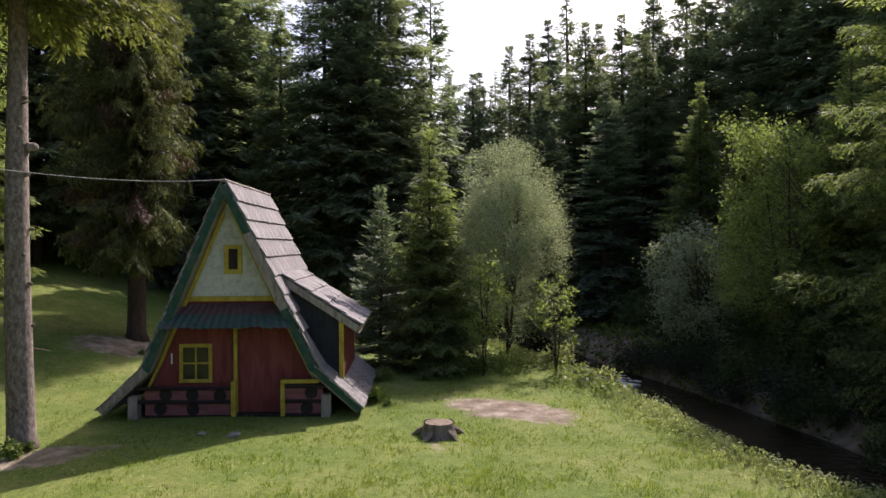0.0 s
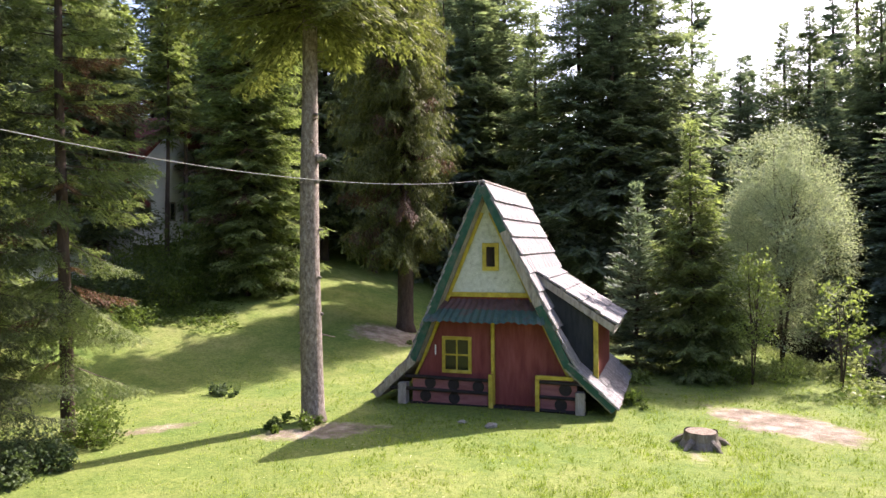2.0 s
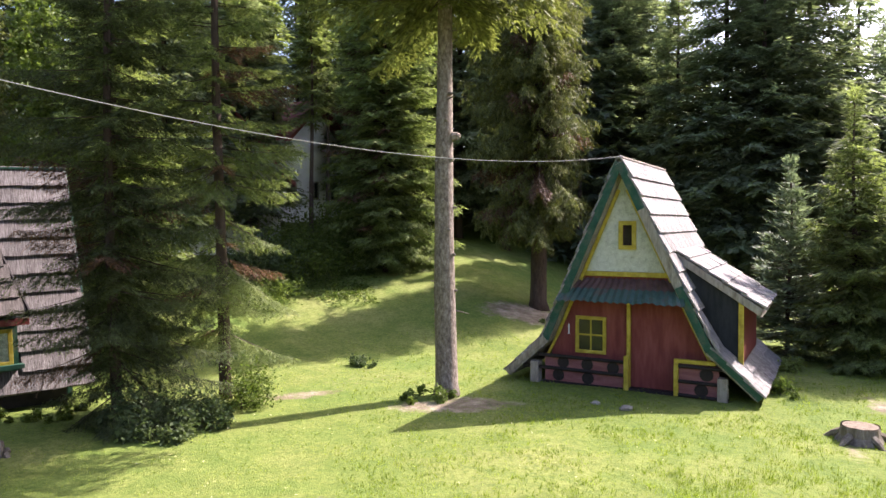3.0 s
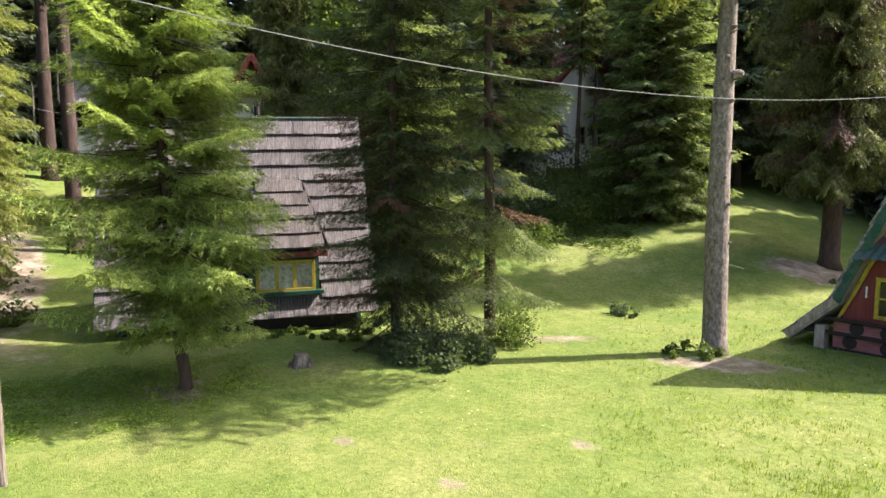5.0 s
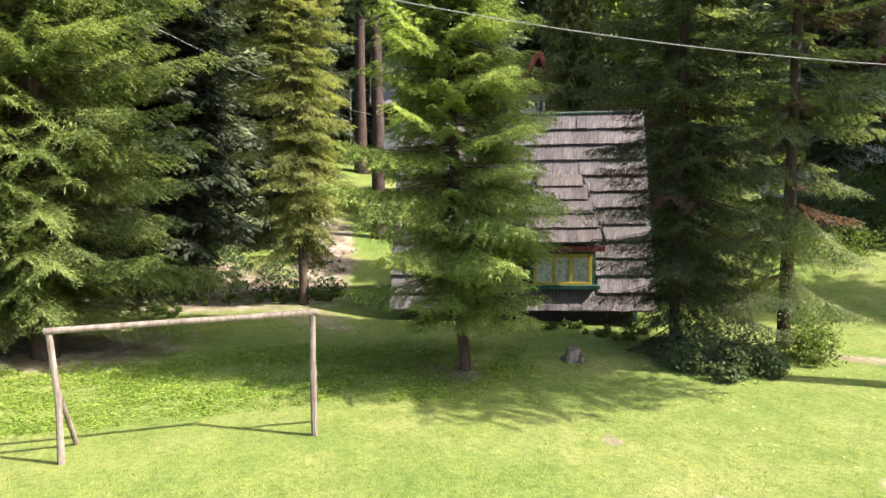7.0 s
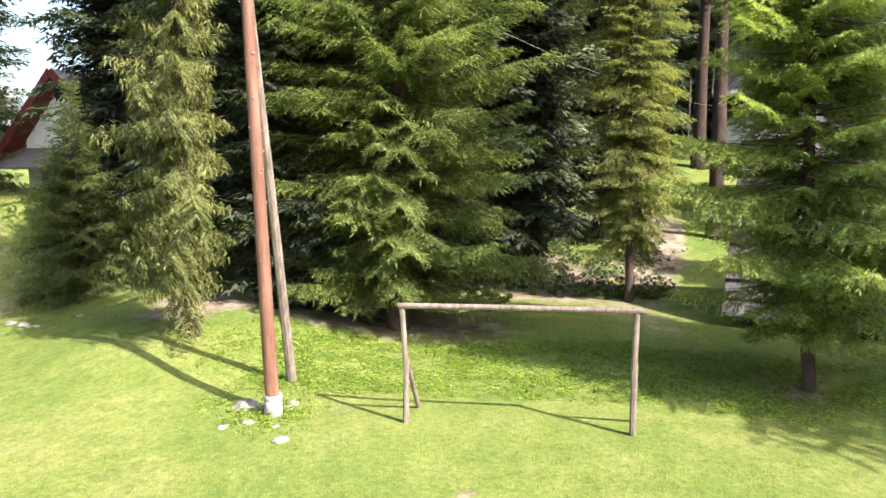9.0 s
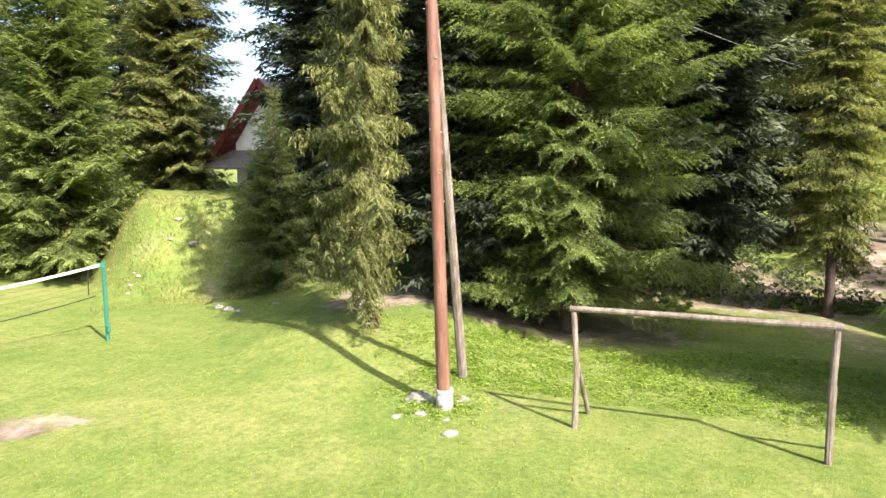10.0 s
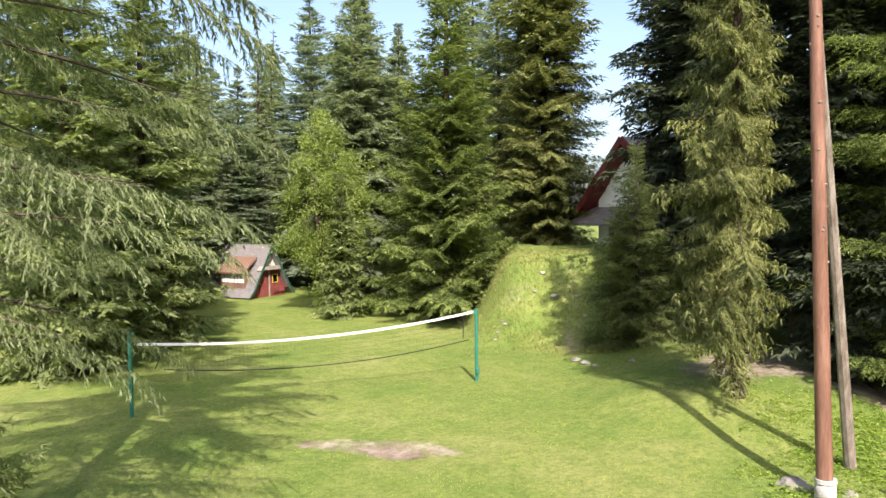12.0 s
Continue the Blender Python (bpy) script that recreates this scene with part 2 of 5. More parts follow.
def tube(points, radii, sides=8, bm=None, wobble=0.0, rng=None):
    """A round, tapered, capped bar along points."""
    bm = bm or bmesh.new()
    pts = [Vector(p) for p in points]
    rings = []
    for i, p in enumerate(pts):
        d = (pts[min(i + 1, len(pts) - 1)] - pts[max(i - 1, 0)]).normalized()
        s = d.orthogonal().normalized() if abs(d.z) < 0.9 else Vector((1, 0, 0)).cross(d).normalized().cross(d)
        s = (s - d * s.dot(d)).normalized()
        u = d.cross(s)
        ring = []
        for k in range(sides):
            a = 2 * math.pi * k / sides
            r = radii[i] * (1 + (rng.uniform(-wobble, wobble) if rng else 0))
            ring.append(bm.verts.new(p + (s * math.cos(a) + u * math.sin(a)) * r))
        rings.append(ring)
    for a, b in zip(rings, rings[1:]):
        for k in range(sides):
            bm.faces.new((a[k], a[(k + 1) % sides], b[(k + 1) % sides], b[k]))
    bm.faces.new(rings[0][::-1])
    bm.faces.new(rings[-1])
    return bm


def prism(outline, y0, y1):
    """An outline of (x, z) points pushed from y0 to y1."""
    bm = bmesh.new()
    a = [bm.verts.new((x, y0, z)) for x, z in outline]
    b = [bm.verts.new((x, y1, z)) for x, z in outline]
    n = len(a)
    bm.faces.new(a)
    bm.faces.new(b[::-1])
    for i in range(n):
        bm.faces.new((a[i], b[i], b[(i + 1) % n], a[(i + 1) % n]))
    bmesh.ops.recalc_face_normals(bm, faces=bm.faces[:])
    return bm


def smooth01(a, b, v):
    t = min(1.0, max(0.0, (v - a) / (b - a)))
    return t * t * (3 - 2 * t)


def at(az, r):
    """Ground place at az degrees to the left of +y and r metres off."""
    return -r * math.sin(radians(az)), r * math.cos(radians(az))


# ---- ground ----
def creek_x(y):
    return 8.7 - 0.19 * max(0.0, y - 20) + 0.3 * math.sin(y * 0.31) + 2.3 * math.exp((14 - max(y, 12.5)) / 5)


def ground_z(x, y):
    r = math.hypot(x, y)
    az = math.degrees(math.atan2(-x, y)) % 360
    if az > 270:
        az -= 360
    z = 0.05 * noise.noise((x * 0.25, y * 0.25, 0)) + 0.02 * noise.noise((x * 0.9, y * 0.9, 3))
    hill = smooth01(14, 30, az) * (1 - smooth01(112, 124, az))
    rise = max(0.0, r - 24)
    rise = min(rise * rise / 8, rise - 2) if rise < 4 else rise - 2
    zh = hill * 0.205 * (1 - 0.21 * smooth01(70, 77, az)) * min(rise, 45) * (1 + 0.25 * noise.noise((x * 0.08, y * 0.08, 7)))
    bank = smooth01(108, 122, az) * (1 - smooth01(137.6, 142.2, az)) * 3.25 * smooth01(25.3, 31.5, r + 0.45 * noise.noise((x * 0.5, y * 0.5, 1)))
    swell = (0.07 * min(max(0.0, r - 13.3), 2.2) + 0.19 * min(max(0.0, r - 15.5), 2.7) + 0.03 * min(max(0.0, r - 18.2), 9)) * smooth01(104, 117, az) * (1 - smooth01(123, 134, az))
    swell += 0.05 * noise.noise((x * 0.8, y * 0.8, 11)) * smooth01(20, 27, r) * smooth01(112, 120, az) * (1 - smooth01(138, 142, az))
    z += max(zh, bank, swell)
    d = x - creek_x(y)
    if y > -30:
        z -= 1.3 * smooth01(-3.2, -1.3, d) * (1 - smooth01(1.3, 2.8, d))
        z += 0.12 * max(0.0, d - 3) if d < 40 else 4.4
    z += 0.12 * noise.noise((x * 0.15, y * 0.15, 9)) * smooth01(30, 60, r)
    return z


SOIL = [  # x, y, radius x, radius y, turn, strength
    (1.9, 20.4, 2.5, 1.3, -35, 0.9), (-9.3, 15.9, 1.9, 0.9, 40, 0.75), (-13.0, 17.2, 2.4, 1.0, 60, 0.32), (-14.8, 19.6, 3.2, 1.3, 40, 0.28), (-17.2, 14.5, 1.8, 0.8, 70, 0.4), (-7.7, -12.4, 1.9, 0.6, -51, 0.66), (-7.6, -12.0, 0.7, 0.42, -51, 1.05), (-6.7, -13.5, 0.8, 0.35, -51, 0.75), (-8.4, -11.5, 0.4, 0.22, -51, 0.85),
    (-13.5, 14.6, 1.6, 0.5, 60, 0.7), (-15.7, 4.5, 1.5, 0.9, 0, 0.8), (-0.3, 17.4, 0.25, 1.6, 8, 0.6),
    (-12.6, 28.5, 2.6, 1.6, 30, 0.8), (-23.5, 1.2, 5, 1.4, 20, 0.55), (-31, 3.2, 9, 1.5, -8, 0.85), (-27.5, -2.6, 6, 3.6, 60, 0.85), (-24.3, -0.5, 1.0, 5.0, 0, 0.6), (-20.0, -7.5, 3.4, 2.4, 0, 0.85), (-19.6, -4.6, 2.6, 3.4, 0, 0.7),
    (-17.8, -10.4, 2.2, 1.6, 0, 0.8), (-19.8, -15.8, 1.6, 0.7, 40, 0.6), (-12.5, -4.4, 0.7, 0.5, 0, 0.4), (-9.5, -1.5, 0.3, 0.25, 0, 0.7), (-8.6, 1.4, 0.35, 0.25, 0, 0.7), (-7.9, 9.2, 0.4, 0.3, 0, 0.7), (-10.6, 6.0, 0.35, 0.25, 0, 0.7), (-8.1, 6.4, 0.4, 0.25, 0, 0.7),
    (-7.2, 4.9, 0.35, 0.2, 20, 0.6), (-9.1, 7.8, 0.3, 0.25, 0, 0.4), (-11.0, 5.4, 0.3, 0.2, 0, 0.4), (-21.5, -17.2, 1.4, 1.0, 0, 0.5), (-20.6, -19.4, 3.2, 1.2, 45, 0.38), (-18.6, -17.6, 1.6, 0.6, 45, 0.5), (-19.2, -21.2, 0.7, 1.2, 45, 0.4), (-14.6, 4.5, 0.45, 0.75, 17, 0.5)]


def soil_at(x, y):
    s = 0.0
    for sx, sy, ra, rb, turn, k in SOIL:
        dx, dy = x - sx, y - sy
        if abs(dx) > 10 or abs(dy) > 10:
            continue
        c, w = math.cos(radians(turn)), math.sin(radians(turn))
        q = math.hypot((dx * c + dy * w) / ra, (dy * c - dx * w) / rb)
        s = max(s, k * (1 - smooth01(0.55, 1.25, q + 0.35 * noise.noise((x * 1.7, y * 1.7, 5)))))
    r = math.hypot(x, y)
    az = math.degrees(math.atan2(-x, y)) % 360
    d = x - creek_x(y)
    # soil runs on past the far bank, put there for its shade
    s = max(s, 0.95 * smooth01(-2.4, -1.4, d) * (1 - 0.9 * smooth01(9.0, 14.0, d)) if y > -30 else 0)
    if az < 200:
        s = max(s, 0.85 * smooth01(50, 66, r + 6 * noise.noise((x * 0.1, y * 0.1, 2))) * (1 if az < 130 else 0.2))
    return s


def ground_mesh():
    rings = [0.0] + [1.5 * i for i in range(1, 5)] + list(np.arange(7.0, 46.0, 0.3)) + list(np.geomspace(46.5, 110, 34)) + list(np.geomspace(125, 3500, 14))
    na = 420
    verts, faces, soil = [(0, 0, ground_z(0, 0))], [], [0.0]
    for r in rings[1:]:
        for k in range(na):
            a = 2 * math.pi * k / na
            x, y = -r * math.sin(a), r * math.cos(a)
            verts.append((x, y, ground_z(x, y)))
            soil.append(soil_at(x, y) if r < 120 else 0.9)
    for k in range(na):
        faces.append((0, 1 + k, 1 + (k + 1) % na))
    for i in range(len(rings) - 2):
        a, b = 1 + i * na, 1 + (i + 1) * na
        for k in range(na):
            j = (k + 1) % na
            faces.append((a + k, b + k, b + j, a + j))
    me = bpy.data.meshes.new("ground")
    me.from_pydata(verts, [], faces)
    me.polygons.foreach_set("use_smooth", [True] * len(me.polygons))
    att = me.attributes.new("soil", 'FLOAT', 'POINT')
    att.data.foreach_set("value", soil)
    return me


def ground_material():
    m = bpy.data.materials.new("mown lawn and soil")
    m.use_nodes = True
    n, l = m.node_tree.nodes, m.node_tree.links
    b = n["Principled BSDF"]
    b.inputs["Roughness"].default_value = 0.9
    b.inputs["Specular IOR Level"].default_value = 0.15
    co = n.new("ShaderNodeTexCoord")

    def noise_ramp(scale, cols, lo=0.32, hi=0.68, detail=6):
        t = n.new("ShaderNodeTexNoise")
        t.inputs["Scale"].default_value = scale
        t.inputs["Detail"].default_value = detail
        t.inputs["Roughness"].default_value = 0.65
        l.new(co.outputs["Object"], t.inputs["Vector"])
        r = n.new("ShaderNodeValToRGB")
        e = r.color_ramp.elements
        e[0].position, e[0].color = lo, (*cols[0], 1)
        e[1].position, e[1].color = hi, (*cols[-1], 1)
        if len(cols) == 3:
            e.new((lo + hi) / 2).color = (*cols[1], 1)
        l.new(t.outputs["Fac"], r.inputs["Fac"])
        return r.outputs["Color"], t.outputs["Fac"]

    def mix(kind, fac, a, c):
        x = n.new("ShaderNodeMix")
        x.data_type, x.blend_type = 'RGBA', kind
        if isinstance(fac, float):
            x.inputs["Factor"].default_value = fac
        else:
            l.new(fac, x.inputs["Factor"])
        l.new(a, x.inputs["A"])
        l.new(c, x.inputs["B"])
        return x.outputs["Result"]

    wide, _ = noise_ramp(0.28, [(0.124, 0.187, 0.038), (0.173, 0.218, 0.051), (0.232, 0.252, 0.079)], 0.32, 0.68)
    mid, _ = noise_ramp(1.9, [(0.62, 0.74, 0.6), (1.0, 1.0, 1.0), (1.28, 1.20, 1.35)], 0.34, 0.68, 9)
    fine, ff = noise_ramp(30, [(0.50, 0.56, 0.45), (1.35, 1.3, 1.35)], 0.3, 0.7)
    clump, cf = noise_ramp(8.0, [(0.46, 0.58, 0.42), (1.0, 1.0, 1.0), (1.36, 1.28, 1.4)], 0.34, 0.66, 8)
    grass = mix('MULTIPLY', 0.62, mix('MULTIPLY', 0.55, mix('MULTIPLY', 0.6, wide, mid), clump), fine)
    earth, _ = noise_ramp(1.6, [(0.14, 0.103, 0.073), (0.27, 0.212, 0.162), (0.47, 0.405, 0.33)])
    earth = mix('MULTIPLY', 0.7, earth, fine)
    at_ = n.new("ShaderNodeAttribute")
    at_.attribute_name = "soil"
    edge = n.new("ShaderNodeTexNoise")
    edge.inputs["Scale"].default_value = 6
    edge.inputs["Detail"].default_value = 7
    l.new(co.outputs["Object"], edge.inputs["Vector"])
    s = n.new("ShaderNodeMath")
    s.operation = 'ADD'
    l.new(at_.outputs["Fac"], s.inputs[0])
    l.new(edge.outputs["Fac"], s.inputs[1])
    rg = n.new("ShaderNodeMapRange")
    rg.inputs["From Min"].default_value, rg.inputs["From Max"].default_value = 0.85, 1.3
    l.new(s.outputs[0], rg.inputs["Value"])
    l.new(mix('MIX', rg.outputs[0], grass, earth), b.inputs["Base Color"])
    bp = n.new("ShaderNodeBump")
    bp.inputs["Strength"].default_value = 0.8
    bp.inputs["Distance"].default_value = 0.05
    l.new(ff, bp.inputs["Height"])
    l.new(bp.outputs[0], b.inputs["Normal"])
    return m


gm = ground_mesh()
gm.materials.append(ground_material())
tagged(new("ground", gm), "mown green lawn with bare soil patches", "lawn", kind="structure")


def stream():
    vs, fs = [], []
    ys = np.arange(-28, 60, 0.8)
    for i, y in enumerate(ys):
        for k in range(6):
            vs.append((creek_x(y) - 1.9 + 0.76 * k, y, -0.95 + 0.02 * noise.noise((k, y, 0))))
    for i in range(len(ys) - 1):
        for k in range(5):
            a = i * 6 + k
            fs.append((a, a + 1, a + 7, a + 6))
    tagged(part("water", (vs, fs), M_WATER, smooth=True), "dark shallow stream between grassy banks", "stream", kind="structure")


stream()


# ---- trees ----
def spray(kind, length, q, seed):
    """One leafy branch along +x: triangles of needles on side twigs. Returns the corners, three to a triangle."""
    rng = random.Random(seed)
    tris = []
    leaf = {"spruce": 0.17, "fir": 0.15, "pend": 0.17, "larch": 0.085, "feathery": 0.16}[kind] * q ** (1 if q < 1.4 else 0.8)
    wide = {"spruce": 0.050, "fir": 0.050, "pend": 0.040, "larch": 0.017, "feathery": 0.040}[kind] * q * (1.2 if q > 2.4 else 1)

    def axis(u):
        if kind == "fir":
            return Vector((u * length, 0, length * (-0.05 * u + 0.04 * math.sin(u * 3))))
        if kind == "larch":
            return Vector((u * length, 0.05 * length * math.sin(u * 4 + seed), length * (0.08 * u - 0.24 * u * u)))
        if kind == "feathery":
            return Vector((u * length, 0.04 * length * math.sin(u * 4 + seed), length * (-0.02 * u - 0.10 * u * u)))
        return Vector((u * length, 0, length * (-0.26 * u + 0.18 * u * u)))

    near = kind == "spruce" and q < 1.15
    loose = 0.55 if near else 0.25
    if near:
        leaf, wide = leaf * 0.8, wide * 0.66

    def cluster(p, d):
        d = (d + Vector((rng.uniform(-loose, loose), rng.uniform(-loose, loose), rng.uniform(-loose, loose)))).normalized()
        w = d.cross(Vector((rng.uniform(-0.7, 0.7), rng.uniform(-0.7, 0.7), 1))).normalized() * wide * rng.uniform(0.7, 1.2)
        tip = p + d * leaf * rng.uniform(0.7, 1.25)
        tris.append((p - w * 0.5, p + w * 0.5, tip))

    way = {"spruce": (0.70, 0.75, -0.48), "fir": (0.8, 0.9, -0.06), "pend": (0.38, 0.45, -0.82), "larch": (0.55, 0.55, -0.55), "feathery": (0.4, 0.5, -0.7)}[kind]
    step = 0.085 if kind == "larch" else 0.095 * q
    n = max(3, int(length * 0.85 / step))
    for i in range(n):
        u = 0.13 + 0.87 * (i + rng.uniform(0, 0.8)) / n
        if u > 1:
            continue
        base = axis(u)
        for side in (-1, 1):
            reach = min(0.85, length * (0.10 + 0.36 * (1 - u) ** 0.8) * rng.uniform(0.55, 1.15))
            if kind in ("larch", "feathery"):
                reach = rng.uniform(0.15, 0.6) * min(1, length / 2)
            d = Vector((way[0], way[1] * side, way[2] * rng.uniform(0.5, 1.4))).normalized()
            k = max(1, int(reach / (0.042 if kind == "larch" else 0.047 * q if near else 0.07 * q)))
            for j in range(k):
                f = (j + rng.uniform(0.2, 0.9)) / k
                p = base + d * reach * f + Vector((0, 0, -0.15 * reach * f * f))
                if kind == "larch":
                    for _ in range(3):
                        cluster(p, d * 0.8 + Vector((rng.uniform(-0.6, 0.6), rng.uniform(-0.6, 0.6), rng.uniform(-0.9, 0.1))))
                    continue
                across = Vector((-d.y, d.x, 0)) if kind != "pend" else Vector((rng.uniform(-1, 1), rng.uniform(-1, 1), -0.2))
                cluster(p, d * 0.75 + across * 0.6)
                cluster(p, d * 0.75 - across * 0.6)
            cluster(base + d * reach, d)
            if kind == "larch":
                t = base + d * reach + Vector((0, 0, -0.12 * reach))
                tris.append((base, base + Vector((0, 0, 0.008)), t))
    for i in range(int(n * 0.7)):
        u = 0.3 + 0.7 * i / max(1, n * 0.7)
        cluster(axis(u), Vector((0.8, rng.uniform(-0.3, 0.3), 0.35)))
    return np.array([c for t in tris for c in t], dtype=np.float32).reshape(-1, 3)


SPRAYS = {}


def sprays(kind, q):
    if (kind, q) not in SPRAYS:
        SPRAYS[kind, q] = [(s, [spray(kind, s, q, 11 * i + int(s * 10)) for i in range(3)]) for s in (0.5, 1.0, 1.8, 2.8, 4.0)]
    return SPRAYS[kind, q]


def tri_mesh(name, v, mat):
    me = bpy.data.meshes.new(name)
    v = np.concatenate(v).astype(np.float32)
    n = len(v)
    me.vertices.add(n)
    me.vertices.foreach_set("co", v.ravel())
    me.loops.add(n)
    me.loops.foreach_set("vertex_index", np.arange(n, dtype=np.int32))
    me.polygons.add(n // 3)
    me.polygons.foreach_set("loop_start", np.arange(0, n, 3, dtype=np.int32))
    me.update(calc_edges=True)
    me.materials.append(mat)
    return me


def turn_z(a):
    c, s = math.cos(a), math.sin(a)
    return np.array(((c, -s, 0), (s, c, 0), (0, 0, 1)))


def turn_y(a):
    c, s = math.cos(a), math.sin(a)
    return np.array(((c, 0, -s), (0, 1, 0), (s, 0, c)))


def conifer(name, height, radius, clear, kind="spruce", q=1.6, seed=1, mat=None, bark=None, trunk_r=0.2, shape=0.85, per=5, step=0.30, low=-14, high=28,
            dry=0.0, lean=(0, 0), ragged=0.2, sparse=0.06, fine_to=11.0, label="", where=None, category="spruce tree", group="", bare_stubs=0, flare=1.25, belly=0.0):
    """A conifer: trunk with limbs, and a crown of drooping sprays from clear metres up."""
    rng = random.Random(seed)
    e = thing(name, where or Matrix(), label, category, group)
    n = 14
    pts, rad = [], []
    for i in range(n + 1):
        u = i / n
        pts.append((lean[0] * u * height + 0.05 * math.sin(u * 7 + seed), lean[1] * u * height + 0.05 * math.cos(u * 5 + seed), -0.25 + u * (height + 0.25)))
        rad.append(trunk_r * (1 - u) ** 0.8 * (flare if i == 0 else 1) + 0.012)
    pts.insert(1, (pts[0][0], pts[0][1], 0.35))
    rad.insert(1, trunk_r * 1.03)

    def axis(z):
        u = z / height
        return np.array((lean[0] * z + 0.05 * math.sin(u * 7 + seed), lean[1] * z + 0.05 * math.cos(u * 5 + seed), z))

    bm = tube(pts, rad, 10 if trunk_r > 0.15 else 7, wobble=0.05, rng=rng)
    for i in range(bare_stubs):
        z = rng.uniform(1.2, max(1.5, clear))
        a = rng.uniform(0, 6.28)
        p = axis(z)
        rr = trunk_r * (1 - z / height) ** 0.8
        d = np.array((math.cos(a), math.sin(a), rng.uniform(-0.3, 0.15)))
        k = rng.uniform(0.05, 0.16) if rng.random() < 0.85 else rng.uniform(0.2, 0.45)
        tube([p + d * rr * 0.6, p + d * (rr + k)], [0.035, 0.018 if k < 0.3 else 0.008], 5, bm)
    part("trunk", bm, bark or M_BARKD, e, smooth=True)
    green, brown, limbs = [], [], bmesh.new()
    lob = [rng.uniform(1 - ragged, 1 + ragged * 0.6) for _ in range(9)]
    z, a = clear, rng.uniform(0, 6.28)
    coarse = q * 1.5
    while z < height - 0.25:
        u = (z - clear) / (height - clear)
        prof = (1 - u * 0.97) ** shape * (0.72 + 0.28 * smooth01(0, 0.10, u)) * (1 - belly * (1 - smooth01(0, 0.36, u)))
        if u > 0.75:
            prof *= max(0.05, (1 - u) / 0.25) ** 0.6
        cnt = per + 2 if u < 0.6 or q > 2.4 else max(4, per - 1)
        for k in range(cnt):
            if rng.random() < sparse:
                continue
            a += 2.4 + rng.uniform(-0.35, 0.35)
            ln = radius * prof * rng.uniform(0.58, 1.14) * lob[int((a % 6.2832) / 6.2832 * 9)]
            ln = max(0.28, ln)
            el = radians(low + (high - low) * u ** 0.9 + rng.uniform(-11, 11) * (1.5 if kind == "fir" else 1))
            zz = z + rng.uniform(-0.5, 0.5) * step * (2.2 if q > 2.4 and u < 0.9 else 1)
            qq = q if zz < fine_to else coarse
            if q > 2.4 and u > 0.5:
                qq = q * 0.72
            sets = min(sprays(kind, qq), key=lambda s: abs(math.log(s[0] / ln)))
            rot = turn_z(a) @ turn_y(el)
            p = axis(zz)
            v = sets[1][rng.randrange(3)] * (ln / sets[0]) @ rot.T + p
            (brown if rng.random() < dry and u < 0.5 else green).append(v)
            tipd = rot @ np.array((ln * 0.7, 0, -0.09 * ln if kind not in ("larch", "feathery") else -0.06 * ln))
            midd = rot @ np.array((ln * 0.4, 0, -0.06 * ln if kind not in ("larch", "feathery") else -0.025 * ln))
            r0 = 0.008 + 0.006 * ln
            if ln > 0.9 and (q < 2.4 or u < 0.15):
                tube([p, p + midd, p + tipd], [r0, r0 * 0.65, 0.004], 3, limbs)
        z += 0.80 * step * rng.uniform(0.8, 1.2) * (1 - 0.45 * u)
    top = sprays(kind, min(q, 1.6))[0][1][0]
    for k in range(4):
        green.append(top @ (turn_z(k * 1.57) @ turn_y(radians(75))).T + axis(height - 0.45))
    part("branchwork", limbs, M_TWIG, e)["kind"] = "stuff"
    crown = new("crown", tri_mesh("crown", green, mat or M_SPRUCE))
    crown.parent = e
    if brown:
        dr = new("dead_growth", tri_mesh("dead_growth", brown, M_DRY))
        dr.parent = e
        dr["kind"] = "stuff"
        dr["label"] = "dead reddish brown twigs"
    return e


def plant(az, r, dz=0.0, spin=0.0, scale=1.0):
    x, y = at(az, r)
    return pose(x, y, ground_z(x, y) - 0.05 + dz, 0, 0, spin) @ Matrix.Scale(scale, 4)


def leaves(rng, centre, spread, count, size, slim=0.5):
    """Loose leaf triangles in a round clump."""
    c = np.array([[rng.gauss(0, 0.5), rng.gauss(0, 0.5), rng.gauss(0, 0.45)] for _ in range(count)]) * spread + np.array(centre)
    d = np.array([[rng.gauss(0, 1), rng.gauss(0, 1), rng.gauss(-0.2, 0.7)] for _ in range(count)])
    d /= np.linalg.norm(d, axis=1)[:, None]
    w = np.cross(d, np.array([[rng.gauss(0, 1), rng.gauss(0, 1), rng.gauss(0.8, 1)] for _ in range(count)]))
    w /= np.linalg.norm(w, axis=1)[:, None] + 1e-6
    s = np.array([rng.uniform(0.7, 1.3) for _ in range(count)])[:, None] * size
    a, b, t, k = c - d * s * 0.5, c + w * s * slim * 0.5, c + d * s * 0.6, c - w * s * slim * 0.5
    return np.stack([a, b, t, a, t, k], axis=1).reshape(-1, 3)


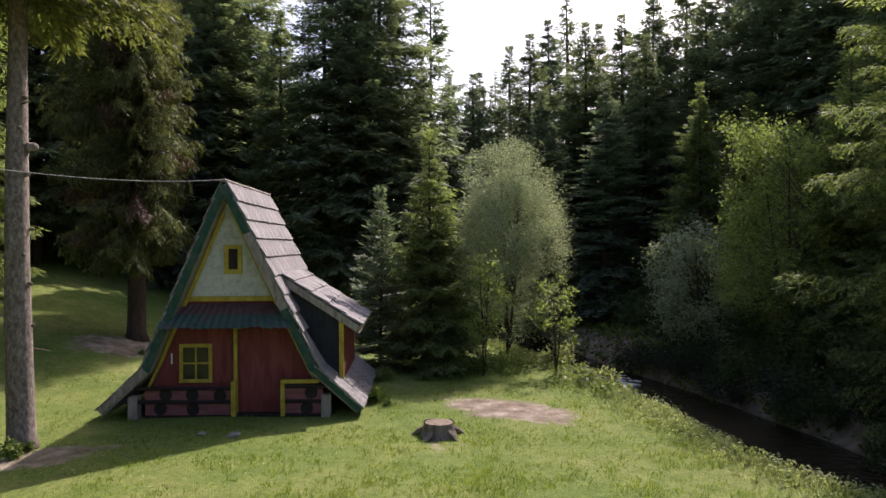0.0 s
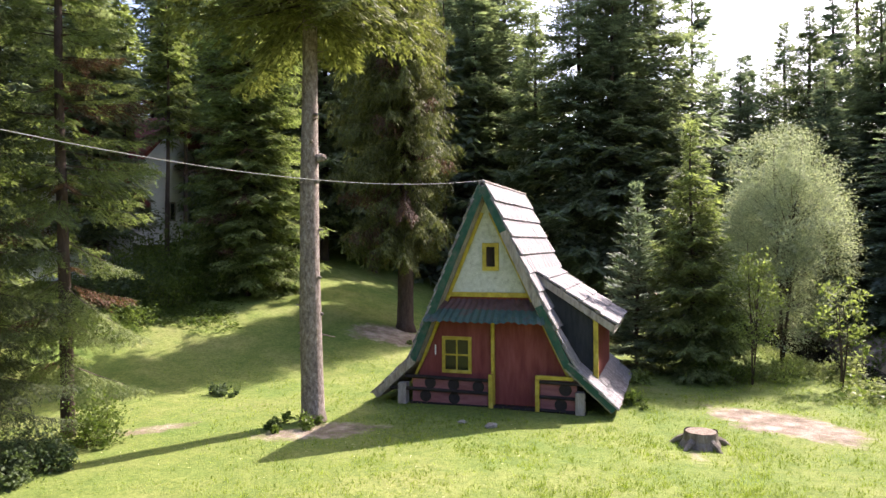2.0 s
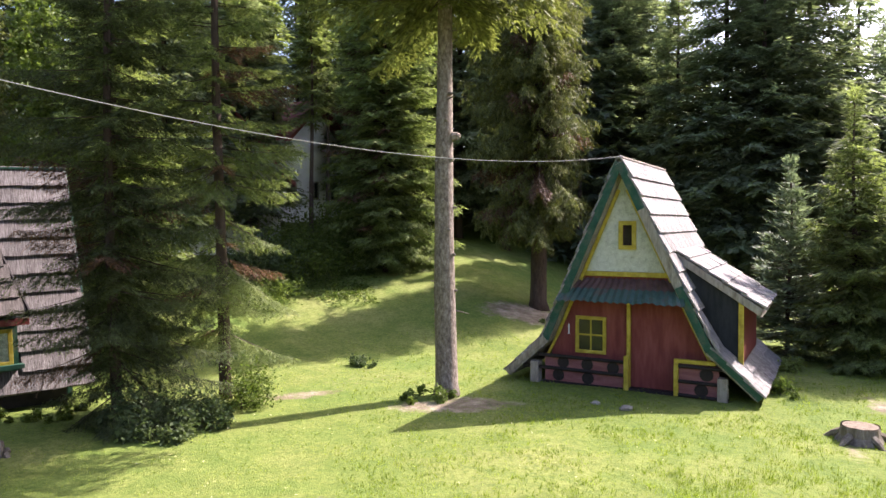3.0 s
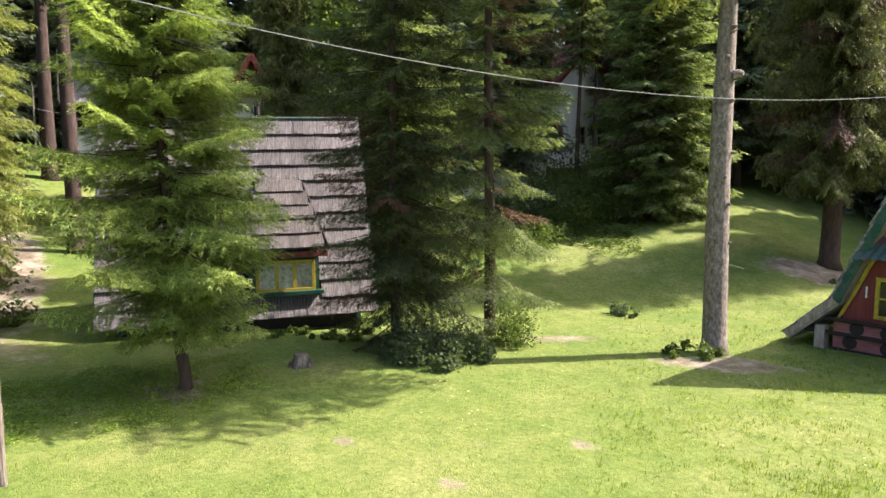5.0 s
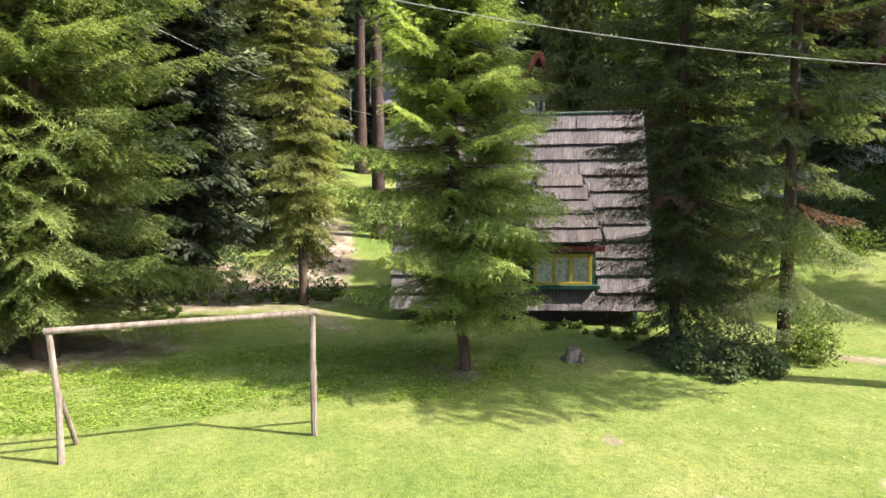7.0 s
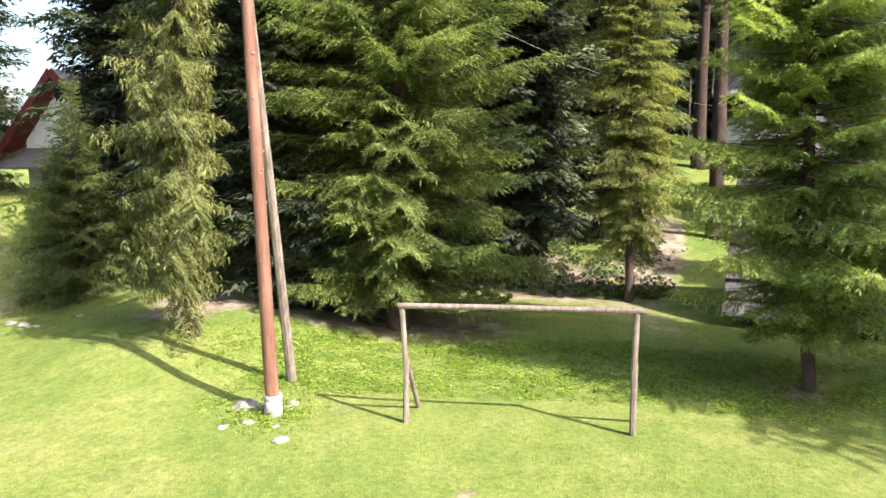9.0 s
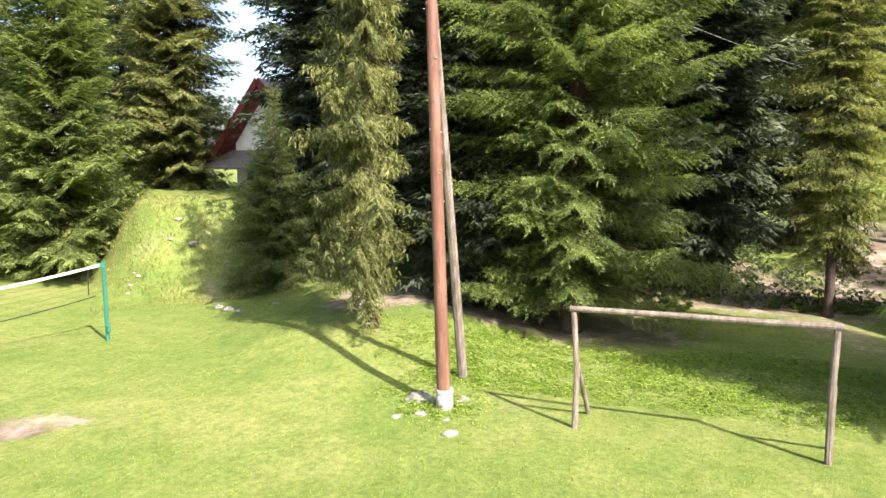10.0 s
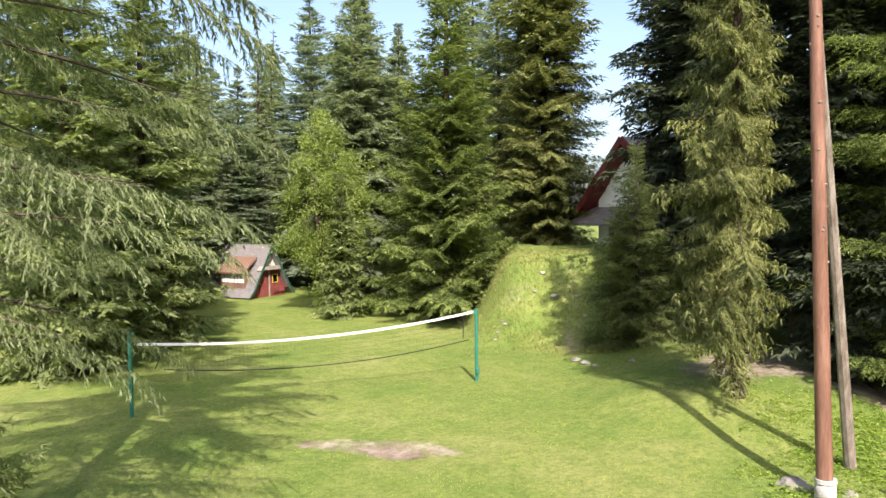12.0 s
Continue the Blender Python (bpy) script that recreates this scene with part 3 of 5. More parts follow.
def broadleaf(name, height, radius, clear, where, mat, label, category, seed=1, clumps=120, per=90, size=0.09, slim=0.45, trunk_r=0.09, stems=3, squash=1.0, tight=0.42, group=""):
    """A leafy tree or bush: forked stems, and a crown of leaf clumps on twigs."""
    rng = random.Random(seed)
    e = thing(name, where, label, category, group)
    bm = bmesh.new()
    heads = []
    for s in range(stems):
        a = 6.28 * s / stems + rng.uniform(-0.5, 0.5)
        o = rng.uniform(0.15, 0.4) * radius
        tip = Vector((math.cos(a) * o, math.sin(a) * o, height * rng.uniform(0.75, 0.9)))
        tube([(0, 0, -0.2), tip * 0.35 + Vector((0.05, 0, 0)), tip * 0.7, tip], [trunk_r, trunk_r * 0.75, trunk_r * 0.45, 0.01], 7, bm)
        heads.append(tip)
    part("trunk", bm, M_TWIG, e, smooth=True)
    limbs, green = bmesh.new(), []
    mid, half = (clear + height) / 2, (height - clear) / 2
    for i in range(clumps):
        while True:
            p = Vector((rng.uniform(-1, 1), rng.uniform(-1, 1), rng.uniform(-1, 1)))
            if 0.3 < p.length < 1 and rng.random() < p.length ** 1.5:
                break
        bulge = 0.80 + 0.42 * noise.noise(p * 1.8 + Vector((seed, 0, 0)))
        c = Vector((p.x * radius * bulge, p.y * radius * bulge, mid + p.z * half * bulge * squash))
        green.append(leaves(rng, c, tight * rng.uniform(0.7, 1.25), int(per * rng.uniform(0.6, 1.3)), size, slim))
        if i % 3 == 0:
            h = heads[i % stems] * min(0.9, max(0.25, c.z / height * 0.8))
            tube([h, (h + c) / 2 + Vector((0, 0, 0.1)), c], [0.02, 0.012, 0.004], 3, limbs)
    part("branchwork", limbs, M_TWIG, e)["kind"] = "stuff"
    crown = new("crown", tri_mesh("crown", green, mat))
    crown.parent = e
    return e


def bush(name, spread, height, where, mat, label, seed, count=14, per=70, size=0.11, slim=0.6, category="shrub", group=""):
    rng = random.Random(seed)
    e = thing(name, where, label, category, group)
    bm, green = bmesh.new(), []
    for i in range(count):
        a, o = rng.uniform(0, 6.28), spread * math.sqrt(rng.random())
        h = height * rng.uniform(0.45, 1) * (1 - 0.5 * (o / spread) ** 2)
        c = Vector((math.cos(a) * o, math.sin(a) * o, h * 0.75))
        tube([(c.x * 0.5, c.y * 0.5, -0.08), c], [0.012, 0.005], 4, bm)
        green.append(leaves(rng, c, 0.5 * h * rng.uniform(0.7, 1.1), per, size, slim))
        green.append(leaves(rng, (c.x, c.y, h * 0.35), 0.4 * h, per // 2, size, slim))
    part("stalk", bm, M_TWIG, e)["kind"] = "stuff"
    cr = new("foliage", tri_mesh("foliage", green, mat))
    cr.parent = e
    return e


# trees on and round the lawn
TALL = conifer("spruce_tree", 22, 4.6, 11.3, "spruce", 1.2, 3, M_PENDD, M_BARK, 0.31, per=6, step=0.44, label="tall spruce with a bare grey lower trunk", where=plant(30.85, 19.6),
        bare_stubs=26, lean=(-0.004, 0), low=-16, flare=1.5, sparse=0.12, shape=0.8)
conifer("spruce_tree", 23, 3.7, 4.3, "pend", 1.4, 5, M_PENDD, M_BARKD, 0.40, per=6, step=0.46, dry=0.14, label="large shaggy spruce with dead brown inner twigs", where=plant(23.4, 32.5),
        ragged=0.35, low=-22, fine_to=18, flare=1.5, shape=0.5)
conifer("spruce_tree", 18, 2.2, 1.9, "spruce", 0.85, 7, M_SPRUCE, M_BARKD, 0.17, per=3, step=0.40, dry=0.16, label="slender spruce with a thin dark trunk", where=plant(48.6, 20.2),
        sparse=0.36, ragged=0.5, low=-20, shape=0.42)
# the shade on this tree is put into its needle colour
conifer("spruce_tree", 17.0, 2.3, 0.5, "spruce", 0.9, 8, M_SHADE, M_BARKD, 0.13, per=4, step=0.38, dry=0.06, label="spruce in painted shade at the shingled cabin's corner", where=plant(56.2, 18.6), sparse=0.2, ragged=0.4, low=-20, shape=0.4)
conifer("spruce_tree", 16, 2.7, 1.65, "spruce", 0.8, 9, M_FIR, M_BARKD, 0.13, per=7, step=0.27, label="bright green young spruce before a shingled cabin", where=plant(72.7, 16.1), ragged=0.4, low=-8, shape=0.75, sparse=0.06, lean=(-0.018, -0.05))
conifer("spruce_tree", 20, 2.2, 2.5, "spruce", 0.9, 13, M_PEND, M_BARKD, 0.14, per=6, step=0.34, label="yellow-green spruce with drooping twigs", where=plant(86.1, 24.0), ragged=0.5, low=-30, shape=0.32, sparse=0.15)
conifer("fir_tree", 20, 4.5, 1.6, "spruce", 1.0, 17, M_FIRD, M_BARKD, 0.30, per=6, step=0.36, label="broad fir with flat layered branches", category="fir tree", where=plant(104.6, 19.6), low=-3, high=24, ragged=0.3, sparse=0.22)
conifer("spruce_tree", 15.5, 2.2, 1.8, "pend", 0.9, 19, M_PENDD, M_BARKD, 0.18, per=6, step=0.30, label="yellow-green weeping spruce with hanging twigs", where=plant(121.0, 17.7), shape=0.45, low=-32, ragged=0.7, sparse=0.3)
# added spruce, its black needles fill in the shade behind the pole
conifer("spruce_tree", 17, 2.9, 0.3, "spruce", 1.6, 127, M_DEEPSHADE, M_BARKD, 0.2, per=6, step=0.40, label="spruce blackened for deep shade close behind the utility pole", where=plant(113.6, 21.2), low=-14, shape=0.6, ragged=0.3)
conifer("spruce_tree", 22, 3.0, 1.0, "spruce", 1.9, 23, M_DEEPSHADE, M_BARKD, 0.22, per=6, step=0.42, label="tall dark blue-green spruce", where=plant(125.2, 30.5), low=-10)
conifer("spruce_tree", 6.8, 2.2, 0.25, "spruce", 0.9, 29, M_SPRUCE, M_BARKD, 0.09, per=7, step=0.22, label="small bluish spruce at the foot of a bank", where=plant(128.3, 24.8), low=-6)
conifer("fir_tree", 18.5, 4.3, 0.4, "spruce", 1.35, 31, M_FIRD, M_BARKD, 0.28, per=6, step=0.36, label="full cone-shaped fir at the lawn edge", category="fir tree", where=plant(143.2, 33.5), low=-4, high=32)
conifer("spruce_tree", 22, 3.7, 0.5, "spruce", 1.7, 37, M_PENDD, M_BARKD, 0.25, per=7, step=0.42, label="tall dense spruce on the bank", where=plant(135.4, 40.5), shape=0.5, ragged=0.3)
conifer("spruce_tree", 7.1, 2.0, 0.2, "fir", 1.6, 41, M_HAZEBLUE, M_BARKD, 0.08, per=6, step=0.26, label="small silvery fir beside the red cabin", where=plant(5.0, 28.0), low=-2, high=45)
conifer("spruce_tree", 9.2, 2.7, 0.2, "spruce", 1.3, 43, M_SPRUCE, M_BARKD, 0.11, per=6, step=0.27, label="young dark green spruce by the stream", where=plant(1.0, 27.2))
conifer("spruce_tree", 24, 3.7, 0.9, "spruce", 1.6, 47, M_SPRUCE, M_BARKD, 0.13, per=6, step=0.34, dry=0.08, label="mid-sized spruce in the shade", where=plant(35.8, 37.0), shape=0.6, low=-18, ragged=0.3)
conifer("larch_tree", 21, 5.5, 3.3, "larch", 1.0, 53, M_LARCH, M_BARKD, 0.22, per=5, step=0.66, label="larch with long drooping feathery branches", category="larch tree", where=plant(182.5, 9.4),
        low=-8, high=22, ragged=0.3, shape=0.6, fine_to=7.5, belly=0.34, sparse=0.24)
conifer("spruce_tree", 24, 4.4, 0.6, "spruce", 1.1, 59, M_SPRUCE, M_BARKD, 0.2, per=5, step=0.40, label="grey-green spruce beside the stream", where=plant(-40.8, 21.0), low=-14, shape=0.45, ragged=0.4, sparse=0.2)
for az_, r_, h_, k_ in ((-35.5, 25.0, 13, 3.2), (-30.0, 27.0, 11, 2.8), (-36.0, 30.0, 17, 3.4)):
    conifer("spruce_tree", h_, k_, 0.4, "spruce", 1.5, int(r_ * 7), M_SPRUCE, M_BARKD, 0.16, per=6, step=0.36, label="dark spruce leaning over the stream", where=plant(az_, r_), low=-14, ragged=0.4, sparse=0.14, shape=0.6)
broadleaf("willow_tree", 10.3, 2.7, 0.5, plant(-5.2, 31.0), M_WILLOW, "round silvery willow with pale leaves", "willow tree", 61, clumps=480, per=170, size=0.088, slim=0.42, tight=0.52, trunk_r=0.07)
broadleaf("alder_tree", 10.4, 3.0, 0.2, plant(-26.0, 28.0), M_SAP, "light green leafy tree beyond the stream", "alder tree", 67, clumps=300, per=110, size=0.10, slim=0.6, tight=0.55)
broadleaf("alder_tree", 6.4, 2.4, 0.1, plant(-20.0, 31.0), M_WILLOW, "grey-green bush beyond the stream", "bush", 71, clumps=190, per=70, size=0.14, slim=0.5, tight=0.5)
broadleaf("sapling", 4.0, 1.0, 0.7, plant(-9.0, 26.5), M_SAP, "thin leafy sapling on the stream bank", "sapling", 73, clumps=26, per=30, size=0.14, slim=0.6, trunk_r=0.03, tight=0.3)
broadleaf("sapling", 5.4, 1.1, 0.3, plant(-3.2, 26.0), M_SAP, "yellow-green leafy sapling beside young spruces", "sapling", 79, clumps=60, per=40, size=0.12, slim=0.5, trunk_r=0.03, tight=0.35)
broadleaf("birch_tree", 10.8, 2.5, 0.3, plant(152.9, 37.0), M_BIRCH, "pale green birch at the lawn edge", "birch tree", 83, clumps=260, per=170, size=0.11, slim=0.6, tight=0.5)
conifer("spruce_tree", 7.0, 1.6, 0.2, "spruce", 1.9, 89, M_SPRUCE, M_BARKD, 0.09, per=6, step=0.26, label="small green spruce at the lawn edge", where=plant(151.8, 34.5))

for az_, r_, k_ in ((81.2, 50.0, 0.46), (79.95, 34.0, 0.34)):
    conifer("spruce_tree", 25, 3.0, 12.5, "spruce", 2.6, int(az_ * 7), M_DARK, M_BARKR, k_, per=5, step=0.6, label="tall spruce with a bare reddish brown trunk", where=plant(az_, r_), bare_stubs=10)

conifer("spruce_tree", 4.2, 2.0, 0.1, "spruce", 1.0, 97, M_SPRUCE, M_BARKD, 0.08, per=5, step=0.24, label="low dense young spruce beside the larch", where=plant(181.5, 10.2), low=-8)

conifer("spruce_tree", 22, 2.7, 4.6, "pend", 1.8, 113, M_PENDD, M_BARKD, 0.2, per=6, step=0.42, label="spruce with long hanging branches before a red roof", where=plant(64.6, 37.5), low=-26, shape=0.4, ragged=0.4)
for az_, r_ in ((41.6, 40.0), (40.4, 44.0), (44.6, 42.0)):
    conifer("spruce_tree", 16, 1.8, 8.0, "spruce", 2.2, int(az_ * 9), M_SPRUCE, M_BARKD, 0.13, per=4, step=0.5, label="thin spruce with a bare lower trunk", where=plant(az_, r_))
broadleaf("maple_tree", 14.0, 3.2, 3.0, plant(59.0, 35.5), M_LEAF, "bright yellow-green maple between spruces", "maple tree", 103, clumps=190, per=70, size=0.20, slim=0.8, tight=0.6, trunk_r=0.16)

# woods behind
WOODS = []
# kind 3 has haze painted into its needles
for i, (h, rad, kd, mt, cl) in enumerate(((25, 4.4, "spruce", M_DARK, 3.5), (28, 4.8, "spruce", M_DARK, 4.0), (23, 4.0, "spruce", M_DARK, 1.0), (20, 3.6, "fir", M_HAZEBLUE, 0.8), (21, 3.2, "feathery", M_LARCH, 2.0), (25, 4.2, "spruce", M_DEEPSHADE, 2.5), (22, 4.0, "spruce", M_SPRUCE, 1.0))):
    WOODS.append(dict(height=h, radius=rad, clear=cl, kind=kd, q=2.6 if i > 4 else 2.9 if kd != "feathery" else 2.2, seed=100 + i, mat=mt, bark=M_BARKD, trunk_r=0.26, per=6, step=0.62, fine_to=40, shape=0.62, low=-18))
WOOD_LABELS = ["tall dark spruce in the woods", "tall shaggy dark spruce in the woods", "green spruce in the woods", "blue-green fir in the woods, paled by painted haze", "pale larch at the wood's edge", "dense spruce in the woods, blackened for deep shade", "full green spruce at the wood's edge"]
FIRST = {}


def wood_tree(kind, az, r, scale, spin):
    wide = 1.22 if r > 40 else 1.08
    x, y = at(az, r)
    m = pose(x, y, ground_z(x, y) - 0.05, 0, 0, spin) @ Matrix.Diagonal((scale * wide, scale * wide, scale, 1))
    if kind in FIRST:
        s = FIRST[kind].scale
        return copy_thing(FIRST[kind], m @ Matrix.Diagonal((1 / s.x, 1 / s.y, 1 / s.z, 1)))
    k = WOODS[kind]
    FIRST[kind] = conifer("larch_tree" if kind == 4 else "fir_tree" if kind == 3 else "spruce_tree", label=WOOD_LABELS[kind], where=m,
                          category="larch tree" if kind == 4 else "fir tree" if kind == 3 else "spruce tree", group="woods", **k)
    return FIRST[kind]


for kind, az, r, scale in (
        (1, 5.0, 47, 1.0), (2, -0.5, 56, 0.85), (2, -7.0, 50, 0.85), (0, -12.5, 62, 0.9), (3, -3.0, 62, 1.0), (0, -27.0, 52, 1.2), (2, -19.0, 54, 1.0), (3, -22.5, 50, 1.15), (1, 9.5, 45, 0.85), (0, 12.8, 47, 0.8), (1, 17.8, 52, 0.9), (0, 6.8, 44, 0.85), (2, 1.5, 50, 0.75), (3, -2.5, 58, 1.0), (2, -5.5, 62, 0.95), (3, -8.5, 60, 1.15), (4, -10.0, 66, 1.3),
        (2, -11.5, 54, 0.9), (0, -14.2, 56, 0.85), (1, -16.6, 54, 0.8), (2, -16.0, 46, 0.75), (0, -20.4, 48, 0.8), (1, -25.0, 44, 0.8), (1, -29.5, 42, 0.9), (0, -34.0, 38, 1.0), (6, -31.5, 34, 0.62),
        (0, -40.0, 32, 0.8), (3, -13.0, 42, 0.7), (3, -8.0, 46, 0.75), (6, -20.0, 36, 0.55), (6, -23.5, 34, 0.5),
        # the spruce at 56, 27.5 is an addition that shades the slope's path
        (2, 15.3, 55, 1.3), (2, 20.8, 57, 1.4), (0, 23.5, 60, 1.25), (2, 18.2, 62, 1.45), (0, 26.0, 46, 0.85), (1, 29.8, 46, 0.78), (0, 33.5, 49, 0.9), (0, 48.0, 47, 0.85), (0, 37.0, 48, 0.8), (0, 40.5, 62, 1.1), (0, 35.0, 58, 1.1), (1, 52.5, 40, 0.75), (6, 56.0, 27.5, 0.75), (0, 61.5, 53, 0.85), (2, 66.0, 58, 1.2), (0, 70.5, 60, 1.2), (2, 75.0, 58, 1.2), (0, 79.0, 62, 1.2), (2, 83.0, 58, 1.1),
        # kind 5 paints the deep shade behind fir and pole
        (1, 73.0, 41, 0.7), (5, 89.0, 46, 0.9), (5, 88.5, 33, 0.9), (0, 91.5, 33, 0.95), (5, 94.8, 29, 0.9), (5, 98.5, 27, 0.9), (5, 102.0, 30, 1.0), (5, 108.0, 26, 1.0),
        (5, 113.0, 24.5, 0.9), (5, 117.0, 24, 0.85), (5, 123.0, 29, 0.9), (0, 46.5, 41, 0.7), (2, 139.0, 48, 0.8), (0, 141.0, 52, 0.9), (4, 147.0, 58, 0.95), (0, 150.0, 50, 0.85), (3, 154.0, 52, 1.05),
        # pale kinds 3 and 4 also paint haze on this side's woods
        (4, 158.0, 58, 0.9), (2, 157.0, 62, 0.85), (3, 161.5, 56, 0.85), (4, 164.0, 52, 0.9), (4, 166.5, 46, 0.9), (2, 163.0, 60, 0.9), (4, 170.0, 42, 0.9), (3, 174.0, 38, 1.0), (3, 159.5, 50, 0.75), (2, 162.6, 47, 0.6), (3, 166.0, 41, 0.7), (6, 169.0, 34, 0.6),
        (6, 178.0, 32, 0.8), (6, 171.5, 25, 0.7), (6, 166.5, 29, 0.72), (4, 162.5, 49, 0.8), (0, 150.5, 44, 0.8), (2, 147.0, 46, 0.75), (1, 200.0, 30, 0.9), (2, 270.0, 30, 0.9)):
    wood_tree(kind, az, r, scale, (az * 37 + r * 11) % 360)

# the closed wood beyond, too far to count
rngw = random.Random(5)
far_green, far_trunks = [], bmesh.new()
for i in range(100):
    az = 14 + 1.6 * (i - 92 + rngw.random()) if i > 91 else -40 + 60 * (i + rngw.random()) / 40 if i < 40 else 138 + 38 * (i - 40 + rngw.random()) / 20 if i < 60 else 26 + 84 * (i - 60 + rngw.random()) / 32
    r = rngw.uniform(58, 92) if az < 0 or az > 138 else rngw.uniform(50, 75)
    x, y = at(az, r)
    z = ground_z(x, y)
    h = rngw.uniform(17, 23) if az < 0 or az > 138 else rngw.uniform(20, 27)
    rad = h * rngw.uniform(0.19, 0.26)
    tube([(x, y, z - 0.3), (x, y, z + h)], [0.2, 0.03], 5, far_trunks)
    zz = 0.8
    while zz < h - 0.1:
        u = zz / h
        sets = sprays("spruce", 6.2 if u < 0.55 else 3.6 if u < 0.8 else 2.2)
        for k in range(5 if u < 0.6 else 4):
            ln = max(0.22, rad * (1 - u) ** 0.95 * rngw.uniform(0.6, 1.2))
            st = min(sets, key=lambda s: abs(math.log(s[0] / ln)))
            rot = turn_z(rngw.uniform(0, 6.28)) @ turn_y(radians(-12 + 38 * u))
            far_green.append(st[1][rngw.randrange(3)] * (ln / st[0]) @ rot.T + np.array((x, y, z + zz)))
        zz += 0.84 * (1.1 - 0.75 * u) * rngw.uniform(0.7, 1.3)
# the distant wood's haze comes from its needle colour
wood = tagged(new("far_woods", tri_mesh("far_woods", far_green, M_HAZEBLUE)), "dense dark spruce woods closing the clearing", "woods", kind="stuff")
part("trunks", far_trunks, M_BARKD, wood)


# ---- buildings ----
def shakes(parent, ridge0, ridge1, eave0, eave1, courses, width, seed, limit=300, lift=0.035, gap=None, mat=None, butt=0.030, lean=0.07):
    """Courses of split boards on the slope between a ridge line and an eave line. Boards past the limit are joined."""
    rng = random.Random(seed)
    a0, a1, b0, b1 = (Vector(p) for p in (ridge0, ridge1, eave0, eave1))
    down = ((b0 - a0) + (b1 - a1)) / 2
    along = a1 - a0
    run = down.length / courses
    nrm = along.cross(down).normalized()
    if nrm.z < 0:
        nrm = -nrm
    meshes = []
    for k in range(3):
        bm = bmesh.new()
        box(bm, 0.002, 0.998, -0.06, run * 1.12, -0.016, butt)
        for v in bm.verts:
            if v.co.y > 0:
                v.co.z += rng.uniform(0.0, 0.016)
                v.co.y += rng.uniform(-0.02, 0.02)
        me = bpy.data.meshes.new("shake")
        bm.to_mesh(me)
        bm.free()
        me.materials.append(mat or M_SHAKE)
        meshes.append(me)
    made, rest = 0, []
    dn = down.normalized()
    al = along.normalized()
    for c in range(courses):
        u0 = c / courses
        p0, p1 = a0.lerp(b0, u0), a1.lerp(b1, u0)
        length = (p1 - p0).length
        sdir = (p1 - p0).normalized()
        s = -rng.uniform(0, 0.05)
        while s < length - 0.04:
            w = min(width * rng.uniform(0.65, 1.35), length - s + 0.03)
            o = p0 + sdir * s + nrm * (lift + rng.uniform(0, 0.008))
            mid = o + sdir * w / 2 + dn * run / 2
            if not (gap and gap(mid)):
                tilt = (dn - nrm * (-lean + rng.uniform(-0.012, 0.012))).normalized()
                z = sdir.cross(tilt)
                if z.dot(nrm) < 0:
                    z = -z
                m = Matrix((sdir * w, tilt, z)).transposed().to_4x4()
                m.translation = o
                if made < limit:
                    ob = new("shake", meshes[rng.randrange(3)])
                    ob.parent = parent
                    ob.matrix_basis = m
                    made += 1
                else:
                    rest.append((meshes[rng.randrange(3)], m))
            s += w
    if rest:
        vs, fs = [], []
        for me, m in rest:
            k = len(vs)
            vs += [m @ v.co for v in me.vertices]
            fs += [[k + i for i in p.vertices] for p in me.polygons]
        ob = part("shake_row", (vs, fs), M_SHAKEJ if mat is None else mat, parent)
        ob["kind"] = "stuff"


def window(name, parent, x0, x1, z0, z1, y, mat, cols=2, rows=2, trim=0.09, back=M_INSIDE, depth=0.06, bar=0.022):
    """A window in a wall that faces -y: outer trim, sash bars, glass, and what stands behind it."""
    w = new(name)
    w.parent = parent
    bm = bmesh.new()
    t = trim
    box(bm, x0, x1, y - depth, y, z0, z0 + t, 0.006)
    box(bm, x0, x1, y - depth, y, z1 - t, z1, 0.006)
    box(bm, x0, x0 + t, y - depth, y, z0 + t, z1 - t, 0.006)
    box(bm, x1 - t, x1, y - depth, y, z0 + t, z1 - t, 0.006)
    part("trim", bm, mat, w)
    bm = bmesh.new()
    for i in range(1, cols):
        c = x0 + t + (x1 - x0 - 2 * t) * i / cols
        box(bm, c - bar, c + bar, y - depth * 0.7, y - 0.012, z0 + t, z1 - t)
    for i in range(1, rows):
        c = z0 + t + (z1 - z0 - 2 * t) * i / rows
        box(bm, x0 + t, x1 - t, y - depth * 0.72, y - 0.012, c - 0.022, c + 0.022)
    if cols * rows > 1:
        part("sash_bars", bm, mat, w)
    part("pane", boxed(x0 + t, x1 - t, y - 0.022, y - 0.016, z0 + t, z1 - t), M_GLASS, w)
    part("backing", boxed(x0 + t, x1 - t, y - 0.010, y - 0.004, z0 + t, z1 - t), back, w)
    return w


# red A-frame cabin
cx, cy = -5.89, 19.5
cabin = thing("cabin", pose(cx, cy, ground_z(cx, cy) - 0.02, 0, 0, 2.0), "red A-frame cabin with green rake boards, yellow trim and shake roof", "cabin")
XA, ZA = -0.15, 6.56
KL, KR, TL, TR = (-2.40, 1.36), (2.33, 1.36), (-3.58, 0.22), (3.56, 0.20)
DEEP = 5.7
T = 0.12
part("roof_deck", prism([(XA, ZA - 0.04), KL, TL, (TL[0] + 0.1, TL[1] - 0.09), (KL[0] + 0.16, KL[1] - 0.10), (XA, ZA - 0.40)], 0.05, DEEP), M_OLDWOOD, cabin)
part("roof_deck", prism([(XA, ZA - 0.04), KR, TR, (TR[0] - 0.1, TR[1] - 0.09), (KR[0] - 0.16, KR[1] - 0.10), (XA, ZA - 0.40)], 0.05, DEEP), M_OLDWOOD, cabin)
